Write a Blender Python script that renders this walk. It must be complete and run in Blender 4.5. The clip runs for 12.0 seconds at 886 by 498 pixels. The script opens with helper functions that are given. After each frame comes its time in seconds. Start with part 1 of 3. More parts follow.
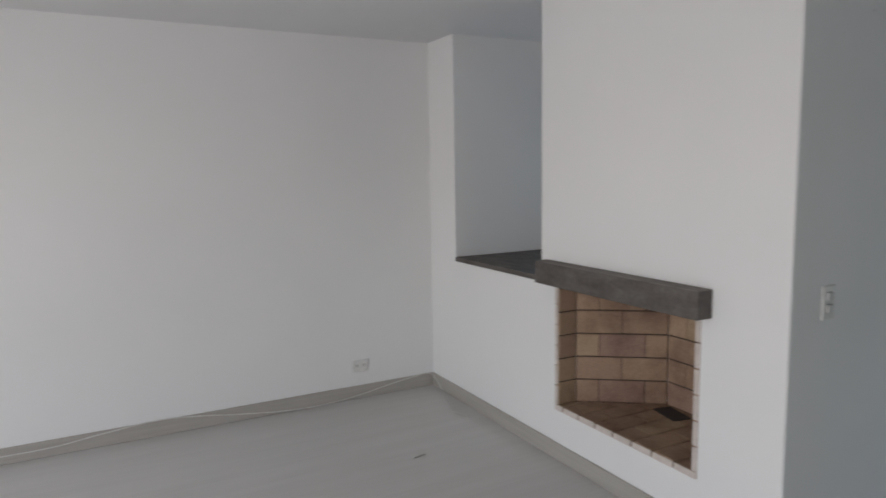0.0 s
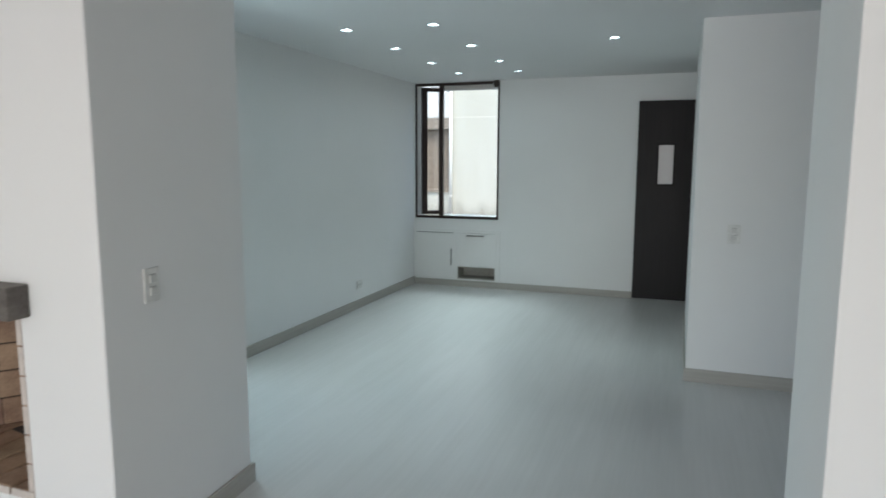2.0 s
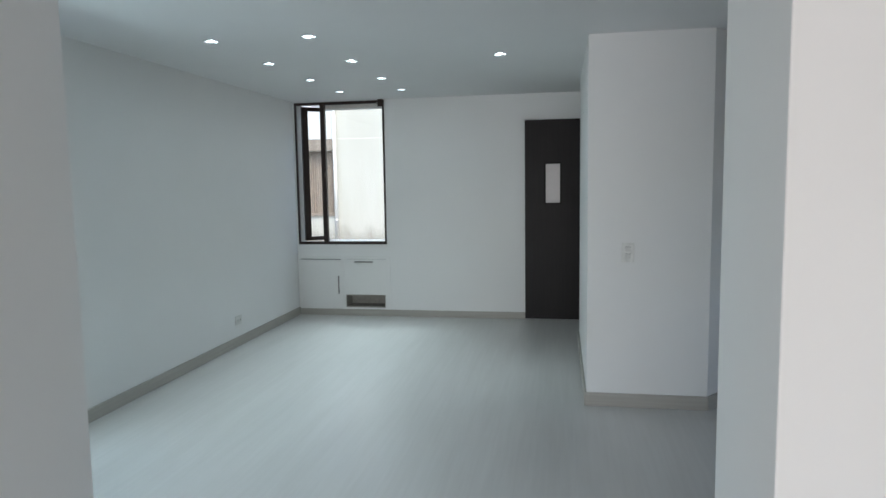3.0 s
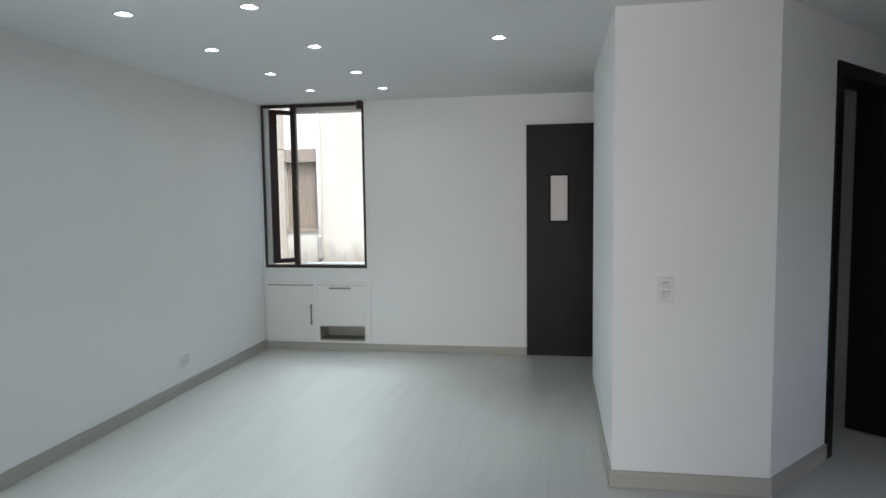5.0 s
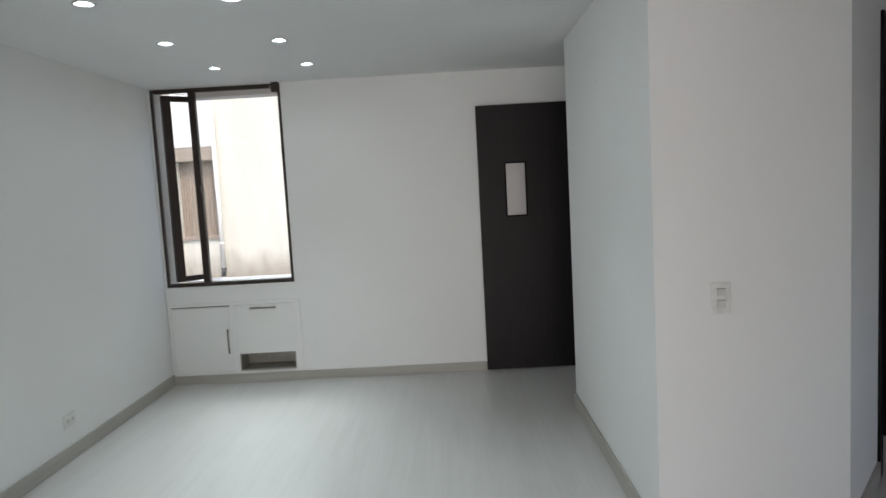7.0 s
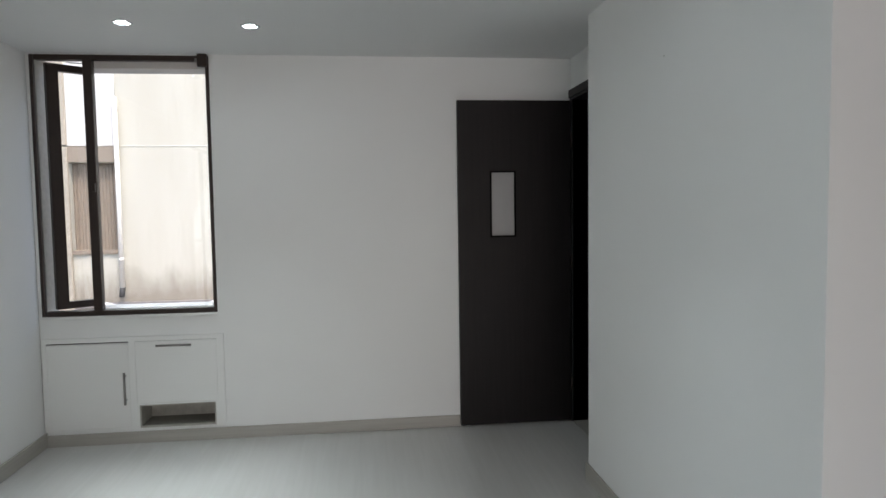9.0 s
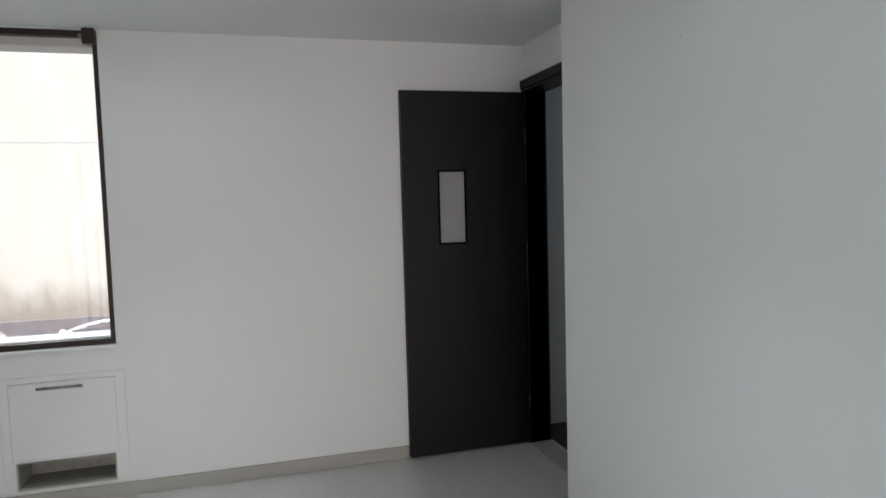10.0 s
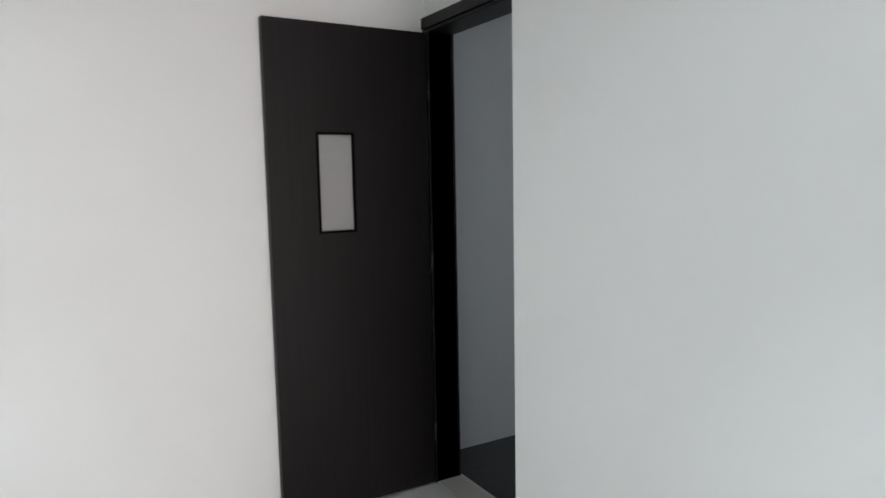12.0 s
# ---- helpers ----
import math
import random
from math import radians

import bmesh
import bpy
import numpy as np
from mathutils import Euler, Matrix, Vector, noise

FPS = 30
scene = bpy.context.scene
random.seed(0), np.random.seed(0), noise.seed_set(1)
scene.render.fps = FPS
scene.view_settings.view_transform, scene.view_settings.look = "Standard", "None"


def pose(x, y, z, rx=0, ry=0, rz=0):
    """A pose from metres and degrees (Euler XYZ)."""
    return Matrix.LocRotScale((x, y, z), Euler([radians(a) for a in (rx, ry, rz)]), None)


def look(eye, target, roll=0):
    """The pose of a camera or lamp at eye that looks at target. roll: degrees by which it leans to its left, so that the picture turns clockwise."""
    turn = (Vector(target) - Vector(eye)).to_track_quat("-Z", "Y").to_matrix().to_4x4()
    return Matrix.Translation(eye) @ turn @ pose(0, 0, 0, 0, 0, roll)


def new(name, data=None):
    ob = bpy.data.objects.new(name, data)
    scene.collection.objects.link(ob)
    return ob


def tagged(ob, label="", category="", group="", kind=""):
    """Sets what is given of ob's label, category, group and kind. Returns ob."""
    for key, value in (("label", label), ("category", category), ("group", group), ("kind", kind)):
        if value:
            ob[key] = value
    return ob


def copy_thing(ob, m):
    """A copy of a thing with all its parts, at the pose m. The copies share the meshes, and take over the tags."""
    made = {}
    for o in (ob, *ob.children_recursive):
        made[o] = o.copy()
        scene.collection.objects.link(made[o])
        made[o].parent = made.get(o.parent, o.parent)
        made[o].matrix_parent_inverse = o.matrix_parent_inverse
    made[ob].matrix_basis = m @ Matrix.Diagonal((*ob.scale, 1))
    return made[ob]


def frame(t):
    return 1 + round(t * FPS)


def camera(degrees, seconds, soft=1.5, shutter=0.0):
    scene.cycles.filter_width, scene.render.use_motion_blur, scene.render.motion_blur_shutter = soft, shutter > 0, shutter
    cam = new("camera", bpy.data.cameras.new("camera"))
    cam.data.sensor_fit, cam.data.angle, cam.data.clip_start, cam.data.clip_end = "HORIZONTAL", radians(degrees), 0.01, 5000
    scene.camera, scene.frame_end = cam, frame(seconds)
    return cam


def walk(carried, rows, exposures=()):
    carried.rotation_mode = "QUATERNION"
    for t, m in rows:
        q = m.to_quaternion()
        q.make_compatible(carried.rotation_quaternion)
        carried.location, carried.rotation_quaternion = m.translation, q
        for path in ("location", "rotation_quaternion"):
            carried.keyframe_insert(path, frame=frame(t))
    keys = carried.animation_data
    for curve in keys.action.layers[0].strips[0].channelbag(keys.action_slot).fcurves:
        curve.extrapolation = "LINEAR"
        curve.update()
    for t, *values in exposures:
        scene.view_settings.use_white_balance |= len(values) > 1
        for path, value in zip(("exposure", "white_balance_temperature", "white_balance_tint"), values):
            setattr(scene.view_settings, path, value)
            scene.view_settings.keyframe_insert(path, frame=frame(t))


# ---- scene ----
cam = camera(67.7, 12.0, soft=1.5, shutter=0.3)
PATH = [
    (0, (0.127, 0.173, 1.505), (1.057, 1.927, 1.266), -0.95),
    (0.5, (0.32, 0.083, 1.464), (1.523, 1.664, 1.236), -0.7),
    (1, (0.478, -0.049, 1.44), (1.944, 1.291, 1.201), 0.1),
    (1.5, (0.543, -0.151, 1.449), (2.28, 0.804, 1.182), -0.6),
    (2, (0.604, -0.168, 1.448), (2.47, 0.503, 1.185), 0.2),
    (2.5, (0.749, -0.122, 1.445), (2.685, 0.36, 1.303), 0.1),
    (3, (0.916, -0.081, 1.451), (2.875, 0.269, 1.25), -0.9),
    (3.5, (1.18, -0.07, 1.455), (3.148, 0.249, 1.304), -0.9),
    (5.5, (2.094, 0.081, 1.464), (4.053, 0.439, 1.285), -0.6),
    (6, (2.307, 0.16, 1.45), (4.253, 0.552, 1.212), 0.9),
    (6.5, (2.487, 0.316, 1.472), (4.464, 0.543, 1.27), -1.5),
    (8.5, (3.411, 0.868, 1.45), (5.384, 0.613, 1.247), -0.65),
    (9, (3.692, 0.860, 1.41), (5.675, 0.629, 1.283), -0.86),
    (9.5, (3.963, 0.936, 1.463), (5.928, 0.609, 1.277), 0.8),
    (10, (4.223, 1.07, 1.456), (6.142, 0.527, 1.313), -1.6),
    (10.5, (4.454, 1.011, 1.442), (6.367, 0.462, 1.241), -0.5),
    (11, (4.701, 0.974, 1.445), (6.603, 0.361, 1.354), -0.5),
    (11.5, (4.952, 0.954, 1.445), (6.793, 0.2, 1.238), 1.4),
    (12, (5.19, 1.014, 1.434), (6.907, 0.01, 1.221), -1.1),
]
EXPOSURE = [(0.0, 2.06, 6080, 6.5), (0.5, 2.06, 6080, 6.0), (1.0, 2.10, 6080, 4.5), (1.5, 2.32, 6080, 2.5), (2.0, 2.50, 6090, 2.5), (2.5, 2.55, 6090, 4.0), (3.5, 2.60, 6080, 6.0),
            (5.5, 2.72, 6480, 9.5), (6.0, 2.64, 6530, 10.0), (6.5, 2.72, 6590, 10.5), (8.5, 2.68, 6630, 12.0), (9.0, 2.55, 6630, 12.0), (9.5, 2.50, 6630, 12.0), (10.0, 2.70, 6640, 14.0), (10.5, 2.88, 6650, 16.0), (11.0, 3.22, 6690, 17.5), (11.5, 3.38, 6690, 17.5), (12.0, 3.52, 6630, 14.5)]
walk(cam, [(t, look(eye, target, roll)) for t, eye, target, roll in PATH], EXPOSURE)

# ---- sky, sun and the daylight that enters by the large west window ----
CEIL = 2.34          # ceiling height
WALL_E = 7.84         # inner face of the window wall
WALL_N = 2.80         # north wall of the dining room
LIV_N = 4.21          # north wall of the living room
FIRE_X = 2.178        # face of the chimney wall
PIER_Y, PIER_Y2 = 1.552, 1.612   # side of the chimney pier, front and back
BLOCK_X, BLOCK_Y0, BLOCK_Y1, BLOCK_XE = 5.17, -0.99, -0.25, 6.90
JAMB_X0, JAMB_X1, JAMB_Y = 2.36, 2.89, -0.53
WEST_X, SOUTH_Y = -3.4, -3.4
GROUND = -1.0

world = bpy.data.worlds.new("sky")
scene.world = world
world.use_nodes = True
wn = world.node_tree
sky = wn.nodes.new("ShaderNodeTexSky")
sky.sky_type, sky.sun_disc = "NISHITA", False
sky.sun_elevation, sky.sun_rotation = radians(62), radians(240)
sky.air_density, sky.dust_density = 1.0, 3.0
wn.links.new(sky.outputs["Color"], wn.nodes["Background"].inputs["Color"])
wn.nodes["Background"].inputs["Strength"].default_value = 0.09

sun_data = bpy.data.lights.new("sun", "SUN")
sun_data.energy, sun_data.angle, sun_data.color = 0.5, radians(12), (1.0, 0.96, 0.9)
sun = new("sun", sun_data)
sun.matrix_world = look((0, 0, 10), (10 * math.cos(radians(62)) * 0.87, 10 * math.cos(radians(62)) * 0.5, 10 - 10 * math.sin(radians(62))))


def area_lamp(name, m, sx, sy, watts, colour, spread=180):
    data = bpy.data.lights.new(name, "AREA")
    data.shape, data.size, data.size_y, data.energy, data.color = "RECTANGLE", sx, sy, watts, colour
    data.spread = radians(spread)
    ob = new(name, data)
    ob.matrix_world = m
    return ob


WEST_WATTS, NORTH_WATTS, NEXT_WATTS, SPOT_WATTS, SKY_FILL_WATTS, HALL_FILL_WATTS = 23.0, 1.8, 0.65, 0.16, 16.0, 0.08
WEST_COLOUR, NORTH_COLOUR, SPOT_COLOUR = (1.0, 0.882, 0.845), (0.76, 0.95, 0.975), (0.79, 0.935, 1.0)
area_lamp("west_window_daylight", look((WEST_X - 0.12, 0.5, 1.3), (3, 0.5, 1.1)), 4.4, 1.7, WEST_WATTS, WEST_COLOUR)
area_lamp("patio_window_daylight", look((3.66, WALL_N + 0.09, 1.2), (3.66, 1.0, 0.3)), 1.12, 1.9, NORTH_WATTS, NORTH_COLOUR)
# added lamp out of view above the courtyard, boosting sky light through the east window
area_lamp("courtyard_sky_fill", look((9.8, 3.0, 3.95), (6.6, 1.6, 0.0)), 2.0, 1.2, SKY_FILL_WATTS, (0.87, 0.985, 0.98))
# weak added fill for the hall side, from an unseen opening
area_lamp("hall_fill", look((3.9, SOUTH_Y - 0.12, 1.4), (3.9, 0, 1.4)), 1.0, 1.1, HALL_FILL_WATTS, (1.0, 0.95, 0.92))
area_lamp("next_room_window_daylight", look((7.4, -3.24, 1.4), (7.4, 0, 1.4)), 0.9, 1.1, NEXT_WATTS, (0.85, 0.93, 1.0))

# ---- materials ----
def material(name, colour, rough=0.6, metal=0.0, spec=0.5):
    m = bpy.data.materials.new(name)
    m.use_nodes = True
    b = m.node_tree.nodes["Principled BSDF"]
    b.inputs["Base Color"].default_value = (*colour, 1)
    b.inputs["Roughness"].default_value = rough
    b.inputs["Metallic"].default_value = metal
    b.inputs["Specular IOR Level"].default_value = spec
    return m, m.node_tree, b


def coords(nt, scale=(1, 1, 1), turn=(0, 0, 0)):
    mp = nt.nodes.new("ShaderNodeMapping")
    mp.inputs["Scale"].default_value, mp.inputs["Rotation"].default_value = scale, turn
    geo = nt.nodes.new("ShaderNodeNewGeometry")
    nt.links.new(geo.outputs["Position"], mp.inputs["Vector"])
    return mp.outputs["Vector"]


def noise_of(nt, vec, scale, detail=4.0, rough=0.55):
    n = nt.nodes.new("ShaderNodeTexNoise")
    n.inputs["Scale"].default_value, n.inputs["Detail"].default_value = scale, detail
    n.inputs["Roughness"].default_value = rough
    nt.links.new(vec, n.inputs["Vector"])
    return n.outputs["Fac"]


def ramp(nt, fac, stops):
    r = nt.nodes.new("ShaderNodeValToRGB")
    while len(r.color_ramp.elements) < len(stops):
        r.color_ramp.elements.new(0.5)
    for e, (p, c) in zip(r.color_ramp.elements, stops):
        e.position, e.color = p, (*c, 1)
    nt.links.new(fac, r.inputs["Fac"])
    return r.outputs["Color"]


def mixed(nt, a, b, fac, blend="MIX"):
    x = nt.nodes.new("ShaderNodeMix")
    x.data_type, x.blend_type = "RGBA", blend
    for sock, v in ((x.inputs[6], a), (x.inputs[7], b), (x.inputs[0], fac)):
        if isinstance(v, (int, float)):
            sock.default_value = v
        elif isinstance(v, tuple):
            sock.default_value = (*v, 1)
        else:
            nt.links.new(v, sock)
    return x.outputs[2]


def bump(nt, b, height, strength, distance):
    n = nt.nodes.new("ShaderNodeBump")
    n.inputs["Strength"].default_value, n.inputs["Distance"].default_value = strength, distance
    nt.links.new(height, n.inputs["Height"])
    nt.links.new(n.outputs["Normal"], b.inputs["Normal"])


def value_range(nt, fac, lo, hi):
    r = nt.nodes.new("ShaderNodeMapRange")
    r.inputs["To Min"].default_value, r.inputs["To Max"].default_value = lo, hi
    nt.links.new(fac, r.inputs["Value"])
    return r.outputs["Result"]


def paint(name, colour, rough=0.62):
    m, nt, b = material(name, colour, rough)
    v = coords(nt)
    big, fine = noise_of(nt, v, 0.9, 3), noise_of(nt, v, 260, 3)
    tone = ramp(nt, big, [(0.3, tuple(c * 0.965 for c in colour)), (0.7, colour)])
    nt.links.new(tone, b.inputs["Base Color"])
    nt.links.new(value_range(nt, noise_of(nt, v, 3, 4), rough - 0.08, rough + 0.08), b.inputs["Roughness"])
    bump(nt, b, fine, 0.06, 0.002)
    return m


M_WALL = paint("white_wall_paint", (0.80, 0.80, 0.785))
M_CEIL = paint("white_ceiling_paint", (0.78, 0.785, 0.78), 0.75)
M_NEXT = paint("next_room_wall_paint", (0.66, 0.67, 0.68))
M_CAB = paint("white_cabinet_lacquer", (0.80, 0.80, 0.78), 0.38)


def laminate():
    """Bleached laminate with long soft grain along x."""
    m, nt, b = material("bleached_laminate_floor", (0.57, 0.55, 0.52), 0.3, 0.0, 0.45)
    broad = noise_of(nt, coords(nt, (0.7, 6, 1)), 1.6, 3, 0.5)
    fine = noise_of(nt, coords(nt, (1.6, 42, 1)), 1.0, 4, 0.55)
    col = mixed(nt, (0.515, 0.504, 0.484), (0.60, 0.592, 0.573), broad)
    col = mixed(nt, col, mixed(nt, (0.90, 0.895, 0.89), (1.06, 1.06, 1.06), fine), 0.9, "MULTIPLY")
    smudge = noise_of(nt, coords(nt), 2.3, 4, 0.6)
    col = mixed(nt, col, mixed(nt, (0.93, 0.925, 0.92), (1.0, 1.0, 1.0), smudge), 0.8, "MULTIPLY")
    nt.links.new(col, b.inputs["Base Color"])
    nt.links.new(value_range(nt, smudge, 0.275, 0.36), b.inputs["Roughness"])
    return m


M_FLOOR = laminate()


def wood(name, dark, light, rough, axis="z", spec=0.5):
    m, nt, b = material(name, dark, rough, 0, spec)
    s = {"z": (60, 60, 2.0), "x": (2.0, 60, 60), "y": (60, 2.0, 60)}[axis]
    v = coords(nt, s)
    n = noise_of(nt, v, 1.0, 5, 0.6)
    nt.links.new(ramp(nt, n, [(0.3, dark), (0.7, light)]), b.inputs["Base Color"])
    nt.links.new(value_range(nt, noise_of(nt, coords(nt), 4, 3), rough - 0.06, rough + 0.08), b.inputs["Roughness"])
    bump(nt, b, n, 0.12, 0.001)
    return m


M_WENGE = wood("dark_stained_wood", (0.0055, 0.0045, 0.0046), (0.0095, 0.0075, 0.0075), 0.45, "z", 0.23)
M_WENGE_X = wood("dark_stained_wood_trim", (0.0065, 0.006, 0.006), (0.011, 0.0095, 0.009), 0.4, "x", 0.22)
M_BASE_X = wood("greige_baseboard_x", (0.37, 0.352, 0.315), (0.43, 0.41, 0.37), 0.42, "x")
M_BASE_Y = wood("greige_baseboard_y", (0.37, 0.352, 0.315), (0.43, 0.41, 0.37), 0.42, "y")


def stone():
    m, nt, b = material("dark_slate_stone", (0.07, 0.066, 0.06), 0.62)
    v = coords(nt, (4, 2.0, 5), (0.1, 0.2, 0.05))
    n1, n2 = noise_of(nt, v, 3.0, 6, 0.6), noise_of(nt, coords(nt), 60, 4)
    c = ramp(nt, n1, [(0.3, (0.066, 0.056, 0.049)), (0.55, (0.112, 0.099, 0.088)), (0.75, (0.165, 0.149, 0.133))])
    nt.links.new(mixed(nt, c, ramp(nt, n2, [(0.35, (0.8, 0.8, 0.8)), (0.65, (1.1, 1.1, 1.1))]), 1.0, "MULTIPLY"), b.inputs["Base Color"])
    bump(nt, b, n2, 0.3, 0.002)
    return m


M_STONE = stone()



def firebrick():
    m, nt, b = material("buff_firebrick", (0.4, 0.27, 0.17), 0.85)
    oi = nt.nodes.new("ShaderNodeObjectInfo")
    c = ramp(nt, oi.outputs["Random"], [(0.0, (0.34, 0.225, 0.175)), (0.12, (0.42, 0.295, 0.195)), (0.5, (0.385, 0.265, 0.185)), (0.8, (0.45, 0.32, 0.215)), (1.0, (0.42, 0.31, 0.20))])
    soot = ramp(nt, noise_of(nt, coords(nt), 3.4, 5, 0.65), [(0.36, (0.42, 0.33, 0.34)), (0.58, (1, 1, 1))])
    grain = ramp(nt, noise_of(nt, coords(nt), 120, 3), [(0.3, (0.82, 0.82, 0.82)), (0.7, (1.08, 1.08, 1.08))])
    c = mixed(nt, c, soot, 0.72, "MULTIPLY")
    nt.links.new(mixed(nt, c, grain, 1.0, "MULTIPLY"), b.inputs["Base Color"])
    bump(nt, b, noise_of(nt, coords(nt), 160, 4), 0.35, 0.002)
    return m


M_BRICK = firebrick()
M_MORTAR = paint("sooty_mortar", (0.075, 0.055, 0.042), 0.95)


def plain(name, colour, rough, metal=0.0, scale=30, vary=0.1):
    m, nt, b = material(name, colour, rough, metal)
    n = noise_of(nt, coords(nt), scale, 4)
    nt.links.new(ramp(nt, n, [(0.3, tuple(c * (1 - vary) for c in colour)), (0.7, tuple(min(1, c * (1 + vary)) for c in colour))]), b.inputs["Base Color"])
    nt.links.new(value_range(nt, n, max(0.02, rough - 0.06), min(1, rough + 0.06)), b.inputs["Roughness"])
    return m


M_BRONZE = plain("dark_bronze_aluminium", (0.032, 0.020, 0.0155), 0.42, 0.3)
M_STEEL = plain("brushed_steel", (0.30, 0.29, 0.275), 0.32, 1.0, 90)
M_PLASTIC = plain("white_plastic", (0.70, 0.70, 0.67), 0.35)
M_IVORY = plain("pale_grey_plastic", (0.62, 0.62, 0.59), 0.4)
M_SLOT = plain("dark_slot", (0.03, 0.03, 0.03), 0.6)
M_FROST = plain("frosted_white_glass", (0.36, 0.354, 0.35), 0.22, 0.0, 8, 0.03)
M_CABLE = plain("white_cable_sheath", (0.62, 0.61, 0.575), 0.45)
M_PAPER = plain("pale_paper", (0.7, 0.69, 0.66), 0.8)
M_DARKFLOOR = wood("dark_grained_floor", (0.012, 0.011, 0.012), (0.03, 0.027, 0.026), 0.4, "y")
M_CUP = plain("grey_lamp_cup", (0.16, 0.16, 0.16), 0.5)
M_BEAD = material("black_glazing_bead", (0.002, 0.002, 0.002), 0.9, 0.0, 0.05)[0]
# paler slate tone that paints the light falling on the mantel's top
M_SLATE_LIT = plain("slate_lit_top", (0.19, 0.17, 0.155), 0.8, 0.0, 14, 0.15)
M_LIP = plain("dusty_plaster_lip", (0.58, 0.52, 0.47), 0.85)
M_TRIM = plain("grey_metal_trim", (0.40, 0.41, 0.42), 0.4)
# one dull tone for the cabinet slot and the outer window reveal
M_LINING = plain("dull_grey_beige", (0.40, 0.385, 0.345), 0.7)
M_BOARD = plain("dull_brown_board", (0.25, 0.235, 0.205), 0.7)
M_TYRE = plain("black_rubber", (0.02, 0.02, 0.02), 0.8)
M_SILVER = plain("warm_silver_car_paint", (0.42, 0.40, 0.39), 0.25, 0.5, 3, 0.03)
M_WHITECAR = plain("white_car_paint", (0.78, 0.78, 0.77), 0.2, 0.0, 3, 0.02)
# flat grey for both car roofs, apart from their body paint
M_CARROOF = plain("dull_grey_car_roof", (0.40, 0.39, 0.38), 0.35, 0.0, 3, 0.05)
M_CARGLASS = plain("tinted_car_glass", (0.16, 0.15, 0.15), 0.08, 0.0, 3, 0.05)
M_CURTAIN = plain("brown_curtain", (0.235, 0.19, 0.145), 0.8, 0.0, 12, 0.12)
M_PIPE = plain("cream_pvc_pipe", (0.72, 0.69, 0.62), 0.4)

m, nt, b = material("lamp_glow", (1, 1, 1), 0.5)
b.inputs["Emission Color"].default_value = (0.84, 0.95, 1.0, 1)
b.inputs["Emission Strength"].default_value = 13.5
M_GLOW = m

m, nt, b = material("clear_glass", (1, 1, 1), 0.0)
b.inputs["Transmission Weight"].default_value = 1.0
b.inputs["IOR"].default_value = 1.45
M_GLASS = m


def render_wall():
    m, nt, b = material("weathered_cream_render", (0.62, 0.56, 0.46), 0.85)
    v = coords(nt, (1, 2.2, 0.25))
    streak = ramp(nt, noise_of(nt, v, 2.2, 6, 0.6), [(0.32, (0.90, 0.885, 0.86)), (0.6, (1, 1, 1))])
    fine = ramp(nt, noise_of(nt, coords(nt), 30, 4), [(0.3, (0.92, 0.92, 0.92)), (0.7, (1.03, 1.03, 1.03))])
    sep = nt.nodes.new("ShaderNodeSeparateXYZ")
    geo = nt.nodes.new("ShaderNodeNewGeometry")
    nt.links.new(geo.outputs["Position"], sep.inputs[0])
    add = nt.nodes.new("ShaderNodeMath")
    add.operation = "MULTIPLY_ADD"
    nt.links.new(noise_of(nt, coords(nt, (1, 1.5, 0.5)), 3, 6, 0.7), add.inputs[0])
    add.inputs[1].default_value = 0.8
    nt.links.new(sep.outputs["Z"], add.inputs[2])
    # darker towards the wall's base, with a noisy edge
    base_tone = ramp(nt, value_range(nt, add.outputs[0], 0, 1), [(0.60, (0.50, 0.45, 0.42)), (1.0, (1, 1, 1))])
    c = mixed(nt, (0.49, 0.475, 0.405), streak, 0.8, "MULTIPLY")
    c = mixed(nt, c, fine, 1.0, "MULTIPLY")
    nt.links.new(mixed(nt, c, base_tone, 0.9, "MULTIPLY"), b.inputs["Base Color"])
    bump(nt, b, noise_of(nt, coords(nt), 90, 4), 0.3, 0.003)
    return m


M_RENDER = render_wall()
M_RENDER_W = paint("white_exterior_render", (0.60, 0.59, 0.56), 0.85)
M_ASPHALT = plain("grey_concrete_paving", (0.16, 0.155, 0.15), 0.9, 0.0, 14, 0.25)


# ---- builders ----
def box(bm, x0, x1, y0, y1, z0, z1, m=None):
    vs = [bm.verts.new((x, y, z)) for x in (x0, x1) for y in (y0, y1) for z in (z0, z1)]
    for q in ((0, 1, 3, 2), (4, 6, 7, 5), (0, 4, 5, 1), (2, 3, 7, 6), (0, 2, 6, 4), (1, 5, 7, 3)):
        bm.faces.new([vs[i] for i in q])
    if m is not None:
        bmesh.ops.transform(bm, matrix=m, verts=vs)
    return vs


def rounded(bm, width, segments=2):
    bmesh.ops.recalc_face_normals(bm, faces=bm.faces[:])
    bmesh.ops.bevel(bm, geom=bm.edges[:], offset=width, segments=segments, profile=0.5, affect="EDGES", clamp_overlap=True)


def cylinder(bm, r, depth, m, segments=20, r2=None):
    bmesh.ops.create_cone(bm, cap_ends=True, segments=segments, radius1=r, radius2=r if r2 is None else r2, depth=depth, matrix=m)


def mesh_of(name, bm, mat, smooth=False):
    me = bpy.data.meshes.new(name)
    bmesh.ops.recalc_face_normals(bm, faces=bm.faces[:])
    if smooth:
        for f in bm.faces:
            f.smooth = True
    bm.to_mesh(me)
    bm.free()
    me.materials.append(mat)
    return me


def part(name, bm, mat, parent=None, label="", smooth=False, at=None):
    ob = new(name, mesh_of(name, bm, mat, smooth))
    if parent is not None:
        ob.parent = parent
    if at is not None:
        ob.matrix_basis = at
    if label:
        tagged(ob, label)
    return ob


